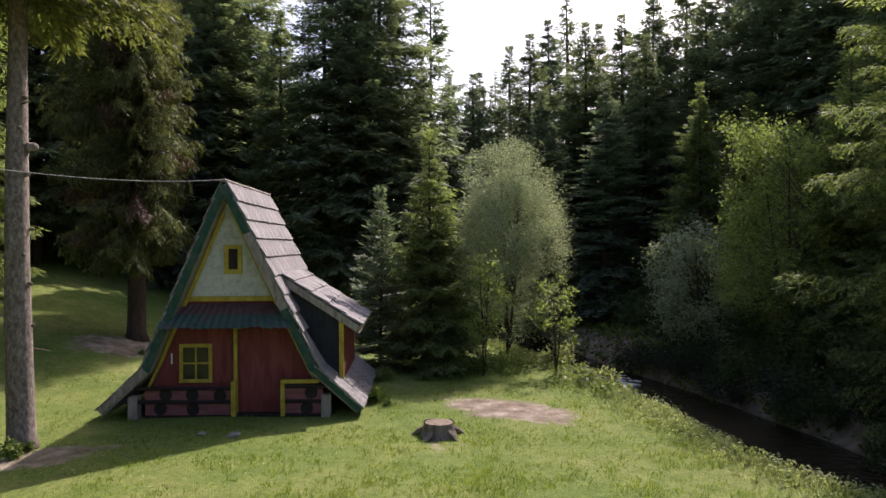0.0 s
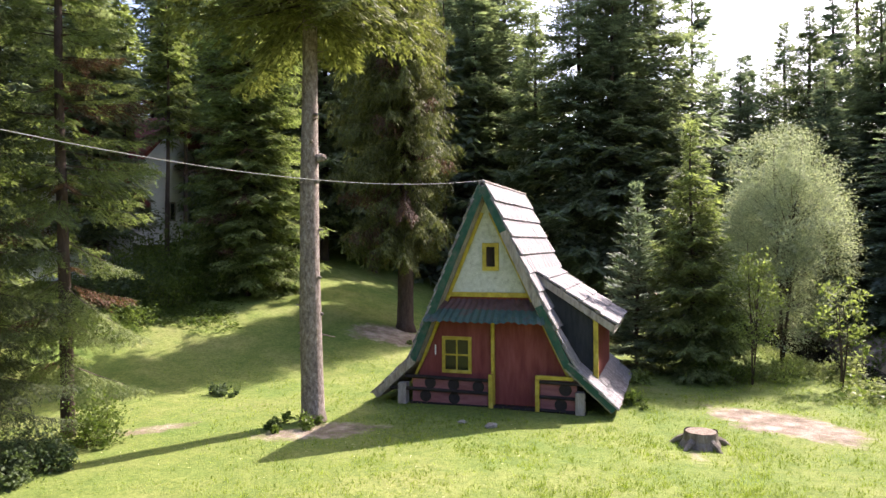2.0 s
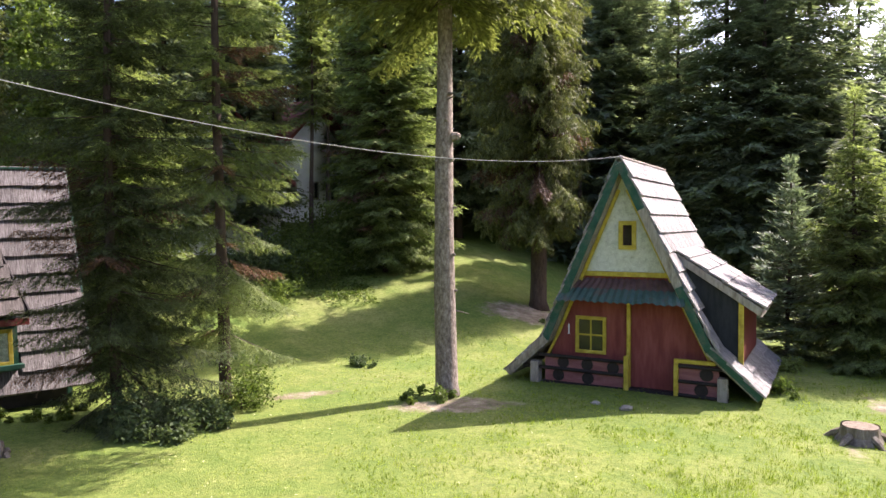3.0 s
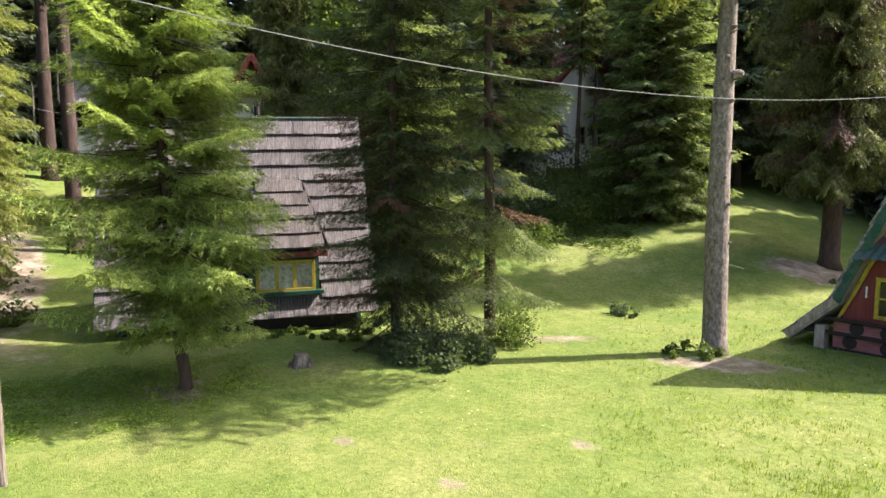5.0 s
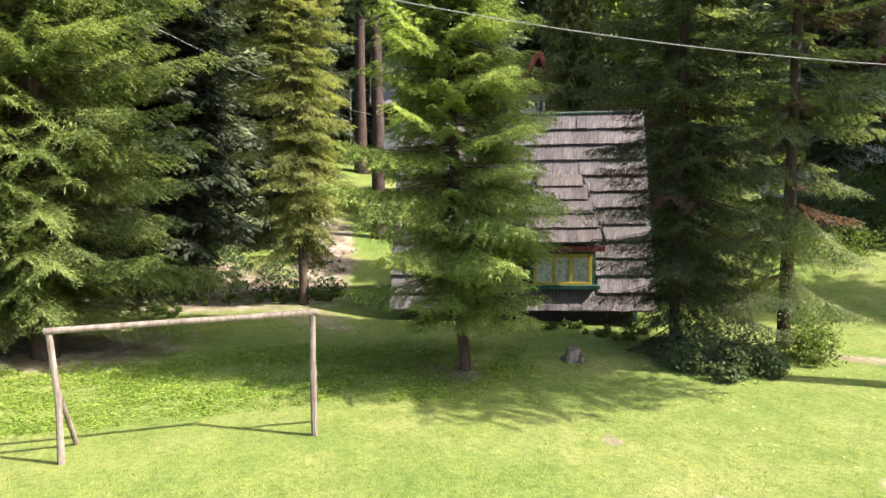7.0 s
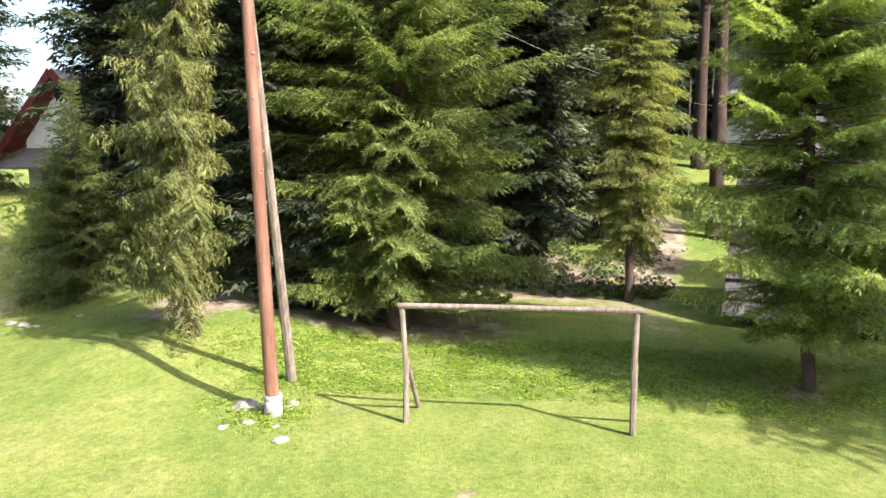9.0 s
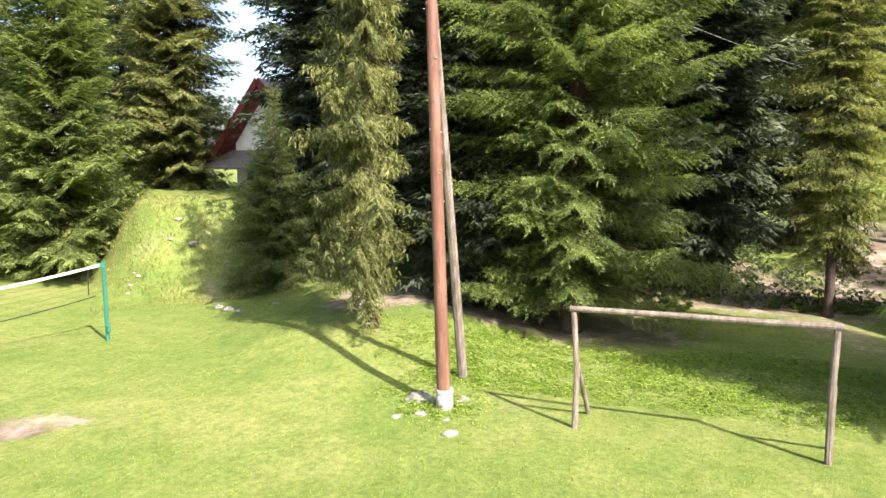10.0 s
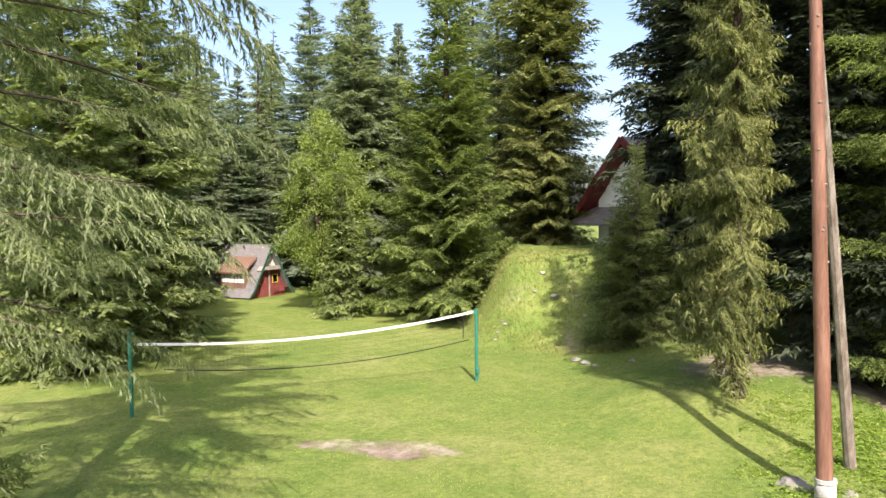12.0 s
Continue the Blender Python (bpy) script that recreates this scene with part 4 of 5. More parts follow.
# rake boards, green above, bare wood at the flared ends
for side, (k, t) in ((-1, (KL, TL)), (1, (KR, TR))):
    part("rake_board", beam((XA, 0.02, ZA - 0.10), (k[0] - side * 0.06, 0.02, k[1] - 0.02), 0.05, 0.24, (0, 0, 1)), M_GREEN if side < 0 else M_OLDWOOD, cabin)
    part("rake_board", beam((k[0] - side * 0.04, 0.018, k[1] + 0.03), (t[0], 0.018, t[1] + 0.02), 0.055, 0.22, (0, 0, 1)), M_OLDWOOD if side < 0 else M_GREEN, cabin, "bare grey lower board" if side < 0 else "")
    a, b = Vector((XA + side * 0.12, 0.45, ZA - 0.85)), Vector((k[0] - side * 0.30, 0.45, k[1] + 0.05))
    part("inner_trim", beam(a, b, 0.05, 0.10), M_YELLOW, cabin)
    part("inner_trim", beam((k[0] - side * 0.30, 0.445, k[1] + 0.05), (k[0] + side * 0.12, 0.445, 0.55), 0.05, 0.085), M_YELLOW, cabin)
part("rake_cap", beam((XA + 0.02, -0.012, ZA - 0.13), (XA + 0.62, -0.012, ZA - 1.42), 0.03, 0.22), M_GREEN, cabin)
part("rake_cap", beam((KR[0] - 0.85, -0.012, KR[1] + 1.66), (KR[0] - 0.04, -0.012, KR[1] - 0.02), 0.03, 0.22), M_GREEN, cabin)
WALL = 0.55
part("wall", prism([(-2.42, 0.02), (2.40, 0.02), (2.12, 1.55), (1.26, 3.22), (-1.50, 3.22), (-2.22, 1.55)], WALL, WALL + 0.12), M_RED, cabin)
part("gable", prism([(-1.48, 3.24), (1.24, 3.24), (XA, 6.22)], WALL - 0.02, WALL + 0.10), M_STUCCO, cabin, "rough grey plaster gable")
part("back_wall", prism([(-2.42, 0.02), (2.40, 0.02), (2.12, 1.55), (XA, 6.2), (-2.22, 1.55)], DEEP - 0.5, DEEP - 0.38), M_RED, cabin)
part("gable_beam", boxed(-1.60, 1.40, WALL - 0.08, WALL - 0.02, 3.22, 3.36, bevel=0.008), M_YELLOW, cabin)
window("attic_window", cabin, -0.28, 0.22, 4.0, 4.82, WALL - 0.024, M_YELLOW, 1, 1, 0.12)
window("window_front", cabin, -1.56, -0.64, 0.92, 2.02, WALL, M_YELLOW, 2, 2, 0.10)
part("ridge_knot", tube([(XA + 0.02, 0.3, ZA - 0.55), (XA + 0.02, 0.3, ZA - 0.3)], [0.05, 0.05], 6), M_BLACK, cabin)
# tin awning
bm = bmesh.new()
n = 68
for i in range(n + 1):
    x = -1.92 + 3.62 * i / n
    o = 0.022 * math.cos(i * 2 * math.pi / 4)
    tear = 0.05 * noise.noise((x * 2.1, 0, 4))
    bm.verts.new((x * 0.78 - 0.03, WALL - 0.03, 3.16 + o))
    bm.verts.new((x * 0.92, WALL - 0.38, 2.88 + o))
    bm.verts.new((x, WALL - 0.78 + tear, 2.54 + o + tear))
bm.verts.ensure_lookup_table()
upper, lower = [], []
for i in range(n):
    a = i * 3
    upper.append(bm.faces.new((bm.verts[a], bm.verts[a + 3], bm.verts[a + 4], bm.verts[a + 1])))
    lower.append(bm.faces.new((bm.verts[a + 1], bm.verts[a + 4], bm.verts[a + 5], bm.verts[a + 2])))
aw = part("awning", bm, M_TIN, cabin, "torn corrugated metal awning, green and rust")
aw.data.materials.append(M_TINR)
for i, p in enumerate(aw.data.polygons):
    p.material_index = 1 if i % 2 == 0 else 0
# porch parapet and rails
part("centre_post", boxed(-0.015, 0.085, WALL - 0.16, WALL - 0.04, 0.02, 2.55, bevel=0.01), M_YELLOW, cabin)
part("parapet", boxed(-2.42, -0.04, WALL - 0.30, WALL - 0.24, 0.06, 0.80, bevel=0.006), M_PINK, cabin)
part("parapet", boxed(1.40, 2.50, WALL - 0.30, WALL - 0.24, 0.06, 0.90, bevel=0.006), M_PINK, cabin)
part("sill_beam", boxed(-2.5, 2.62, WALL - 0.32, WALL - 0.02, -0.08, 0.07, bevel=0.01), M_BLACK, cabin)
for z, xl in ((0.83, -2.62), (0.46, -3.12)):
    part("rail", tube([(xl, WALL - 0.36, z), (0.06, WALL - 0.36, z - 0.02)], [0.055, 0.05], 7), M_BLACK, cabin)
for z in (0.86, 0.44, 0.06):
    part("rail", tube([(1.46, WALL - 0.36, z), (2.75, WALL - 0.36, z - 0.02)], [0.05, 0.05], 7), M_BLACK, cabin)
part("rail_trim", boxed(1.34, 2.42, WALL - 0.38, WALL - 0.28, 0.93, 1.04, bevel=0.008), M_YELLOW, cabin)
part("rail_post", boxed(1.34, 1.46, WALL - 0.42, WALL - 0.30, 0.02, 0.93, bevel=0.008), M_YELLOW, cabin)
part("rail_post", boxed(-0.03, 0.10, WALL - 0.42, WALL - 0.30, 0.02, 1.0, bevel=0.008), M_YELLOW, cabin)
for x, z in ((-1.85, 0.64), (-1.12, 0.63), (-0.36, 0.60), (-2.0, 0.25), (-1.10, 0.23), (2.18, 0.66), (2.05, 0.22)):
    part("round_plaque", tube([(x, WALL - 0.335, z), (x, WALL - 0.302, z)], [0.17, 0.18], 14), M_BLACK, cabin)
for x in (-2.72, 2.60):
    part("corner_post", boxed(x - 0.13, x + 0.13, WALL - 0.44, WALL - 0.12, -0.1, 0.62, bevel=0.012), M_OLDWOOD, cabin)
part("plinth", boxed(-2.3, 2.3, WALL + 0.14, DEEP - 0.52, -0.2, 0.3), M_CONC, cabin)
part("wall_thermometer", boxed(-1.80, -1.76, WALL - 0.02, WALL - 0.002, 1.45, 1.75), M_WHITE, cabin)
# shed dormer over the side
Y0, Y1 = 0.95, 4.75
part("dormer_cheek", prism([(0.85, 3.62), (1.35, 3.66), (2.96, 2.58), (3.0, 0.85), (2.45, 1.2)], Y0 + 0.12, Y0 + 0.22), M_TAR, cabin, "black tarred side wall")
part("dormer_wall", boxed(2.90, 3.00, Y0 + 0.23, Y1 - 0.1, 0.6, 2.62), M_RED, cabin)
part("dormer_post", boxed(2.88, 3.02, Y0 + 0.03, Y0 + 0.115, 0.5, 2.6, bevel=0.008), M_YELLOW, cabin)
part("dormer_cheek", prism([(0.85, 3.62), (1.35, 3.66), (2.96, 2.58), (3.0, 0.85), (2.45, 1.2)], Y1 - 0.22, Y1 - 0.12), M_TAR, cabin)
part("dormer_deck", prism([(1.02, 4.02), (3.42, 2.42), (3.40, 2.30), (1.02, 3.88)], Y0 + 0.02, Y1), M_OLDWOOD, cabin)
part("dormer_rake", beam((1.08, Y0, 3.90), (3.45, Y0, 2.34), 0.05, 0.2), M_OLDWOOD, cabin)
part("dormer_fascia", boxed(3.42, 3.46, Y0, Y1, 2.20, 2.40), M_OLDWOOD, cabin)
part("ridge_cap", beam((XA, 0.0, ZA + 0.03), (XA, DEEP, ZA + 0.03), 0.22, 0.05), M_OLDWOOD, cabin)
shakes(cabin, (XA, 0.0, ZA), (XA, DEEP, ZA), (KR[0] + 0.05, 0.0, KR[1]), (KR[0] + 0.05, DEEP, KR[1]), 10, 0.62, 3, 170, butt=0.034, lean=0.085,
       gap=lambda p: Y0 < p.y < Y1 and p.z < 3.7)
shakes(cabin, (1.0, Y0 - 0.02, 4.06), (1.0, Y1, 4.06), (3.47, Y0 - 0.02, 2.44), (3.47, Y1, 2.44), 5, 0.7, 4, 90, butt=0.030, lean=0.055)
shakes(cabin, (KR[0], 0.0, KR[1] + 0.03), (KR[0], DEEP, KR[1] + 0.03), (TR[0], 0.0, TR[1] + 0.03), (TR[0], DEEP, TR[1] + 0.03), 3, 0.3, 5, 40)
shakes(cabin, (XA, 0.0, ZA), (XA, DEEP, ZA), (KL[0], 0.0, KL[1]), (KL[0], DEEP, KL[1]), 10, 0.32, 6, 0)
shakes(cabin, (KL[0], 0.0, KL[1] + 0.03), (KL[0], DEEP, KL[1] + 0.03), (TL[0], 0.0, TL[1] + 0.03), (TL[0], DEEP, TL[1] + 0.03), 3, 0.32, 7, 0)

# shingled cabin seen from its long side
hx, hy = at(68.3, 21.2)
house = thing("cabin", pose(hx, hy, ground_z(hx, hy) - 0.02, 0, -1.2, 68.3), "A-frame cabin with grey shake roof and yellow dormer window", "cabin")
HL, HZ, EZ, RB = 3.95, 6.35, 0.42, 2.75       # half length, ridge height, eave height, ridge set back
part("roof_deck", prism([(0, HZ), (-RB - 0.1, EZ), (-RB + 0.05, EZ), (0, HZ - 0.3), (RB - 0.05, EZ), (RB + 0.1, EZ)], -HL, HL), M_TAR, house).matrix_basis = pose(0, RB, 0, 0, 0, 90) @ pose(0, 0, 0)
for s in (-1, 1):
    g = part("gable", prism([(-RB + 0.3, 0), (RB - 0.3, 0), (RB - 0.3, EZ + 0.5), (0, HZ - 0.6), (-RB + 0.3, EZ + 0.5)], -0.06, 0.06), M_GREEN, house)
    g.matrix_basis = pose(s * (HL - 0.5), RB, 0, 0, 0, 90)
    part("rake_board", beam((s * (HL + 0.02), RB, HZ - 0.05), (s * (HL + 0.02), -0.1, EZ), 0.05, 0.22, (0, 0, 1)), M_GREEN, house)
part("base_wall", boxed(-HL + 0.6, HL - 0.6, 0.25, 2 * RB - 0.25, -0.2, 1.2), M_BLACK, house)
part("ridge_cap", beam((-HL, RB, HZ + 0.04), (HL, RB, HZ + 0.04), 0.26, 0.07), M_GREEN, house)
part("stove_pipe", tube([(0.75, RB + 0.2, HZ - 0.3), (0.75, RB + 0.2, HZ + 0.45)], [0.09, 0.09], 10), M_BLACK, house)
# dormer
D0, D1 = 0.2, 2.24


def slope_y(z):
    return RB * (z - EZ) / (HZ - EZ)


dv = [(D0 + 0.38, slope_y(4.35) + 0.02, 4.38), (D1 - 0.33, slope_y(4.35) + 0.02, 4.38), (D1 + 0.26, -0.33, 2.40), (D0 - 0.21, -0.33, 2.40), (D1 + 0.2, slope_y(2.3) + 0.1, 2.30), (D0 - 0.16, slope_y(2.3) + 0.1, 2.30)]
part("dormer_deck", (dv, [(0, 1, 2, 3), (1, 4, 2), (0, 3, 5), (3, 2, 4, 5), (0, 5, 4, 1)]), M_TAR, house)
dw = part("dormer_wall", boxed(D0 + 0.02, D1, -0.06, 0.8, 1.0, 2.30), M_GREEN, house)
win = window("dormer_window", house, D0 + 0.2, D1 - 0.12, 1.16, 2.10, -0.062, M_YELLOW, 3, 1, 0.10, M_LACE, 0.07, 0.05)
part("dormer_sill", boxed(D0 - 0.12, D1 + 0.12, -0.22, -0.06, 1.06, 1.18, bevel=0.01), M_GREEN, house)
part("dormer_fascia", boxed(D0 - 0.3, D1 + 0.25, -0.36, -0.31, 2.20, 2.37, bevel=0.008), M_RED, house)
shakes(house, (-HL, RB, HZ + 0.02), (HL, RB, HZ + 0.02), (-HL, -0.12, EZ), (HL, -0.12, EZ), 12, 0.40, 8, 290, mat=M_SHAKEW, butt=0.030, lean=0.125,
       gap=lambda p: D0 < p.x < D1 - 0.05 and 1.1 < p.z < 2.35)
shakes(house, (D0 + 0.35, slope_y(4.35) - 0.06, 4.42), (D1 - 0.3, slope_y(4.35) - 0.06, 4.42), (D0 - 0.25, -0.36, 2.44), (D1 + 0.3, -0.36, 2.44), 5, 0.36, 9, 60, mat=M_SHAKED, butt=0.030, lean=0.10)
for x0_, x1_ in ((D0 + 0.33, D0 - 0.24), (D1 - 0.28, D1 + 0.29)):
    part("dormer_edge", beam((x0_, slope_y(4.35) - 0.05, 4.42), (x1_, -0.37, 2.43), 0.05, 0.10), M_BLACK, house, "dark edge board")
bm = bmesh.new()
box(bm, 1.60, 1.66, 0, 0.05, 0, 0.42)
part("roof_slot", bm, M_BLACK, house, "dark slot of a missing shingle").matrix_basis = pose(0, slope_y(4.25) - 0.11, 4.25, -24.9, 0, 0)


def chalet(name, where, half, length, eave, ridge, wall_mat, roof_mat, trim_mat, label, openings=2, overhang=0.7, fascia=0.22, chimney=True):
    """A house with its gable to -y: walls, two roof slopes, trim boards, windows and a door."""
    e = thing(name, where, label, "house")
    w = half - overhang
    zc = ridge - (ridge - eave) * w / half
    part("wall", prism([(-w, -0.6), (w, -0.6), (w, zc - 0.1), (0, ridge - 0.14), (-w, zc - 0.1)], 0.9, length - 0.6), wall_mat, e)
    for s in (-1, 1):
        part("roof", prism([(0, ridge), (s * half, eave), (s * (half - 0.05), eave - 0.16), (0, ridge - 0.2)], 0.06, length), roof_mat, e)
        part("fascia_board", beam((0, 0.02, ridge - 0.11), (s * half, 0.02, eave - 0.09), 0.06, fascia), trim_mat, e)
        part("eave_board", boxed(*(sorted((s * half, s * (half + 0.04)))), 0.06, length, eave - 0.2, eave), trim_mat, e)
    for i in range(openings):
        x = -w + 2 * w * (i + 0.5) / openings
        win = window("window", e, x - 0.5, x + 0.5, 0.9, 2.1, 0.9, M_OLDWOOD, 2, 1, 0.1)
    for i in range(3):
        yy = 1.5 + i * (length - 3) / 2.5
        for s in (-1, 1):
            h = new("side_window")
            h.parent = e
            part("trim", boxed(*sorted((s * w, s * (w + 0.05))), yy - 0.5, yy + 0.5, 0.9, 2.0), M_OLDWOOD, h)
            part("pane", boxed(*sorted((s * (w + 0.052), s * (w + 0.06))), yy - 0.4, yy + 0.4, 1.0, 1.9), M_INSIDE, h)
    if chimney:
        part("chimney", boxed(0.5, 1.1, length * 0.6, length * 0.6 + 0.6, ridge - 1.4, ridge + 0.7), M_CONC, e)
    return e


def stand(az, r, turn, dz=0.0):
    x, y = at(az, r)
    return pose(x, y, ground_z(x, y) + dz, 0, 0, turn)


red_house = chalet("house", stand(67.2, 45, 67, 0.4), 3.1, 8, 2.0, 7.5, M_WHITE, M_REDROOF, M_REDROOF, "white house with a steep red roof among spruces", 2, 0.6, 0.3, False)
part("gable_panel", prism([(-1.55, 5.1), (1.55, 5.1), (0, 7.2)], 0.86, 0.89), M_REDROOF, red_house, "dark red boarded gable top")
part("collar_beam", boxed(-1.75, 1.75, 0.1, 0.88, 4.92, 5.1), M_REDROOF, red_house)
part("balcony", boxed(-2.2, 2.2, 0.15, 0.88, 2.3, 2.42), M_OLDWOOD, red_house)
lodge_wood = chalet("house", stand(80.4, 55.5, -11, 0.2), 3.5, 8, 3.7, 7.4, M_BARKR, M_SHAKEJ, M_OLDWOOD, "dark wooden house with a grey shingle roof", 3)
part("base", boxed(-2.9, 2.9, 0.8, 7.5, -0.5, 1.9), M_WHITE, lodge_wood, "white rendered base")
part("balcony_rail", boxed(2.95, 3.3, 0.9, 6.5, 2.5, 2.62), M_OLDWOOD, lodge_wood)
part("balcony_rail", boxed(2.95, 3.3, 0.9, 6.5, 1.92, 2.02), M_OLDWOOD, lodge_wood)
for i in range(7):
    part("baluster", boxed(3.1, 3.16, 1.0 + i * 0.9, 1.06 + i * 0.9, 2.02, 2.5), M_OLDWOOD, lodge_wood)
chalet("house", stand(40.6, 47, 95, 0.6), 4.2, 9, 4.0, 7.4, M_WHITE, M_REDROOF, M_REDROOF, "white two-storey house behind the trees", 3)
chalet("house", stand(48.6, 40, 52, 0.6), 4.0, 8, 3.6, 8.6, M_WHITE, M_REDROOF, M_REDROOF, "white house with a rust-red roof behind spruces", 2, 0.7, 0.2)
chalet("house", stand(55.5, 54, 120, 2.0), 4.0, 9, 4.0, 7.6, M_WHITE, M_GREYROOF, M_OLDWOOD, "house with a pale grey roof behind trees", 2)
x, y = at(82.0, 53.0)
mast = thing("pole", pose(x, y, ground_z(x, y)), "thin whitish pole standing by the trees", "pole")
part("shaft", tube([(0, 0, -0.2), (0, 0, 5.5)], [0.07, 0.05], 8), M_CONC, mast)
lodge = chalet("house", stand(129.5, 36.0, 80, -0.6), 4.1, 9, 1.9, 6.0, M_WHITE, M_GREYROOF, M_REDROOF, "white chalet with a red-trimmed steep gable on the bank", 2, 1.3, 0.36, False)
pv = [(-3.9, -0.45, 1.72), (3.9, -0.45, 1.72), (3.3, 0.95, 2.6), (-3.3, 0.95, 2.6), (-3.9, -0.45, 1.60), (3.9, -0.45, 1.60), (3.3, 0.95, 2.48), (-3.3, 0.95, 2.48)]
part("skirt_roof", (pv, [(0, 1, 2, 3), (7, 6, 5, 4), (0, 4, 5, 1), (1, 5, 6, 2), (2, 6, 7, 3), (3, 7, 4, 0)]), M_GREYROOF, lodge, "pinkish grey skirt roof below the gable")
for s_ in (-1, 1):
    part("soffit", beam((s_ * 0.05, 0.5, 5.72), (s_ * 3.95, 0.5, 1.78), 0.85, 0.04, (0, 0, 1)), M_REDROOF, lodge, "red boarded soffit")

# far cabin across the lawn
fx, fy = at(157.2, 44.5)
far = thing("cabin", pose(fx, fy, ground_z(fx, fy), 0, 0, 205) @ Matrix.Diagonal((0.8, 0.68, 0.9, 1)), "small A-frame cabin with grey roof and red front", "cabin")
part("roof", prism([(0, 3.55), (-2.0, 0.5), (-2.5, 0.1), (-2.35, 0.05), (-1.85, 0.5), (0, 3.35)], 0, 5.6), M_GREYROOF, far)
part("roof", prism([(0, 3.55), (2.0, 0.5), (2.5, 0.1), (2.35, 0.05), (1.85, 0.5), (0, 3.35)], 0, 5.6), M_GREYROOF, far)
part("front_wall", prism([(-1.9, 0), (1.9, 0), (1.7, 0.7), (0.85, 2.0), (-0.85, 2.0), (-1.7, 0.7)], 0.5, 0.6), M_RED, far)
part("gable", prism([(-0.83, 2.02), (0.83, 2.02), (0, 3.3)], 0.48, 0.6), M_STUCCO, far)
part("back_wall", prism([(-1.9, 0), (1.9, 0), (0, 3.3)], 5.1, 5.2), M_RED, far)
for s in (-1, 1):
    part("rake_board", beam((0, -0.03, 3.5), (s * 2.0, -0.03, 0.5), 0.06, 0.16), M_GREEN, far)
    part("rake_board", beam((s * 1.98, -0.028, 0.53), (s * 2.5, -0.028, 0.08), 0.06, 0.15), M_GREEN, far)
part("awning", prism([(-1.25, 1.85), (1.25, 1.85), (1.0, 2.1), (-1.0, 2.1)], 0.0, 0.47), M_OLDWOOD, far)
window("window_front", far, 0.40, 1.0, 0.9, 1.5, 0.5, M_YELLOW, 1, 1, 0.06)
part("centre_post", boxed(-0.05, 0.06, 0.36, 0.44, 0, 1.85), M_OLDWOOD, far)
part("door", boxed(-0.95, -0.3, 0.44, 0.497, 0.02, 1.75), M_RED, far)
part("porch_rail", boxed(0.1, 1.95, 0.1, 0.16, 0.55, 0.64), M_RED, far)
part("dormer_roof", prism([(-0.75, 2.75), (-2.3, 1.75), (-2.28, 1.65), (-0.72, 2.6)], 1.0, 4.4), M_BROWNROOF, far)
part("dormer_wall", boxed(-1.9, -1.3, 1.2, 4.2, 0.5, 1.95), M_BROWNROOF, far)
for i in range(7):
    part("dormer_pane", boxed(-1.93, -1.9, 1.30 + i * 0.4, 1.6 + i * 0.4, 1.05, 1.60), M_WHITE, far)

# ---- things on the lawn ----
rl = random.Random(31)


def goal():
    (x0, y0), (x1, y1) = at(104.1, 12.42), at(85.3, 12.25)
    e = thing("football_goal", pose(x1, y1, 0, 0, 0, math.degrees(math.atan2(y0 - y1, x0 - x1))), "small football goal of weathered wooden poles", "football goal")
    w = math.hypot(x0 - x1, y0 - y1)
    z0, z1 = ground_z(x1, y1), ground_z(x0, y0)
    part("post", tube([(0, 0, z0 - 0.3), (0.02, 0.01, 1.1), (0, 0, 2.17)], [0.062, 0.055, 0.055], 9, wobble=0.06, rng=rl), M_GOALWOOD, e)
    part("post", tube([(w, 0, z1 - 0.3), (w - 0.02, 0, 1.0), (w + 0.05, 0, 2.12)], [0.058, 0.05, 0.05], 9, wobble=0.06, rng=rl), M_GOALWOOD, e)
    part("crossbar", tube([(-0.08, 0, 2.22), (w * 0.3, 0, 2.20), (w * 0.65, 0, 2.19), (w + 0.12, 0, 2.17)], [0.062, 0.055, 0.05, 0.052], 9, wobble=0.06, rng=rl), M_GOALWOOD, e)
    back = -0.75
    part("brace", tube([(-0.02, -0.04, 1.25), (-0.1, back * 1.0, z0 - 0.15)], [0.04, 0.045], 8), M_GOALWOOD, e)
    part("brace", tube([(w + 0.02, -0.04, 1.35), (w - 0.1, back * 1.2, z1 - 0.15)], [0.04, 0.045], 8), M_GOALWOOD, e)


goal()

# power pole with its brace
px, py = at(114.93, 13.19)
lx, ly = math.cos(radians(114.93)), math.sin(radians(114.93))
pole = thing("utility_pole", pose(px, py, ground_z(px, py)), "tall reddish brown wooden utility pole with a white base", "utility pole")
top = (-lx * 0.29, -ly * 0.29, 9.75)
knots = [(-lx * 0.29 * i / 14, -ly * 0.29 * i / 14, -0.3 + 10.05 * i / 14) for i in range(15)]
part("shaft", tube(knots, [0.135 - 0.045 * i / 14 for i in range(15)], 12, wobble=0.02, rng=rl), M_POLE, pole, smooth=True)
part("base_collar", tube([(0, 0, -0.1), (0, 0, 0.15), (0, 0, 0.33)], [0.172, 0.168, 0.160], 20), M_CONC, pole, "whitewashed concrete collar", smooth=True)
part("collar_band", tube([(0, 0, 0.322), (0, 0, 0.385)], [0.176, 0.172], 20), M_CONC, pole, "pale ring round the collar's top")
bx_, by_ = at(113.3, 15.0)
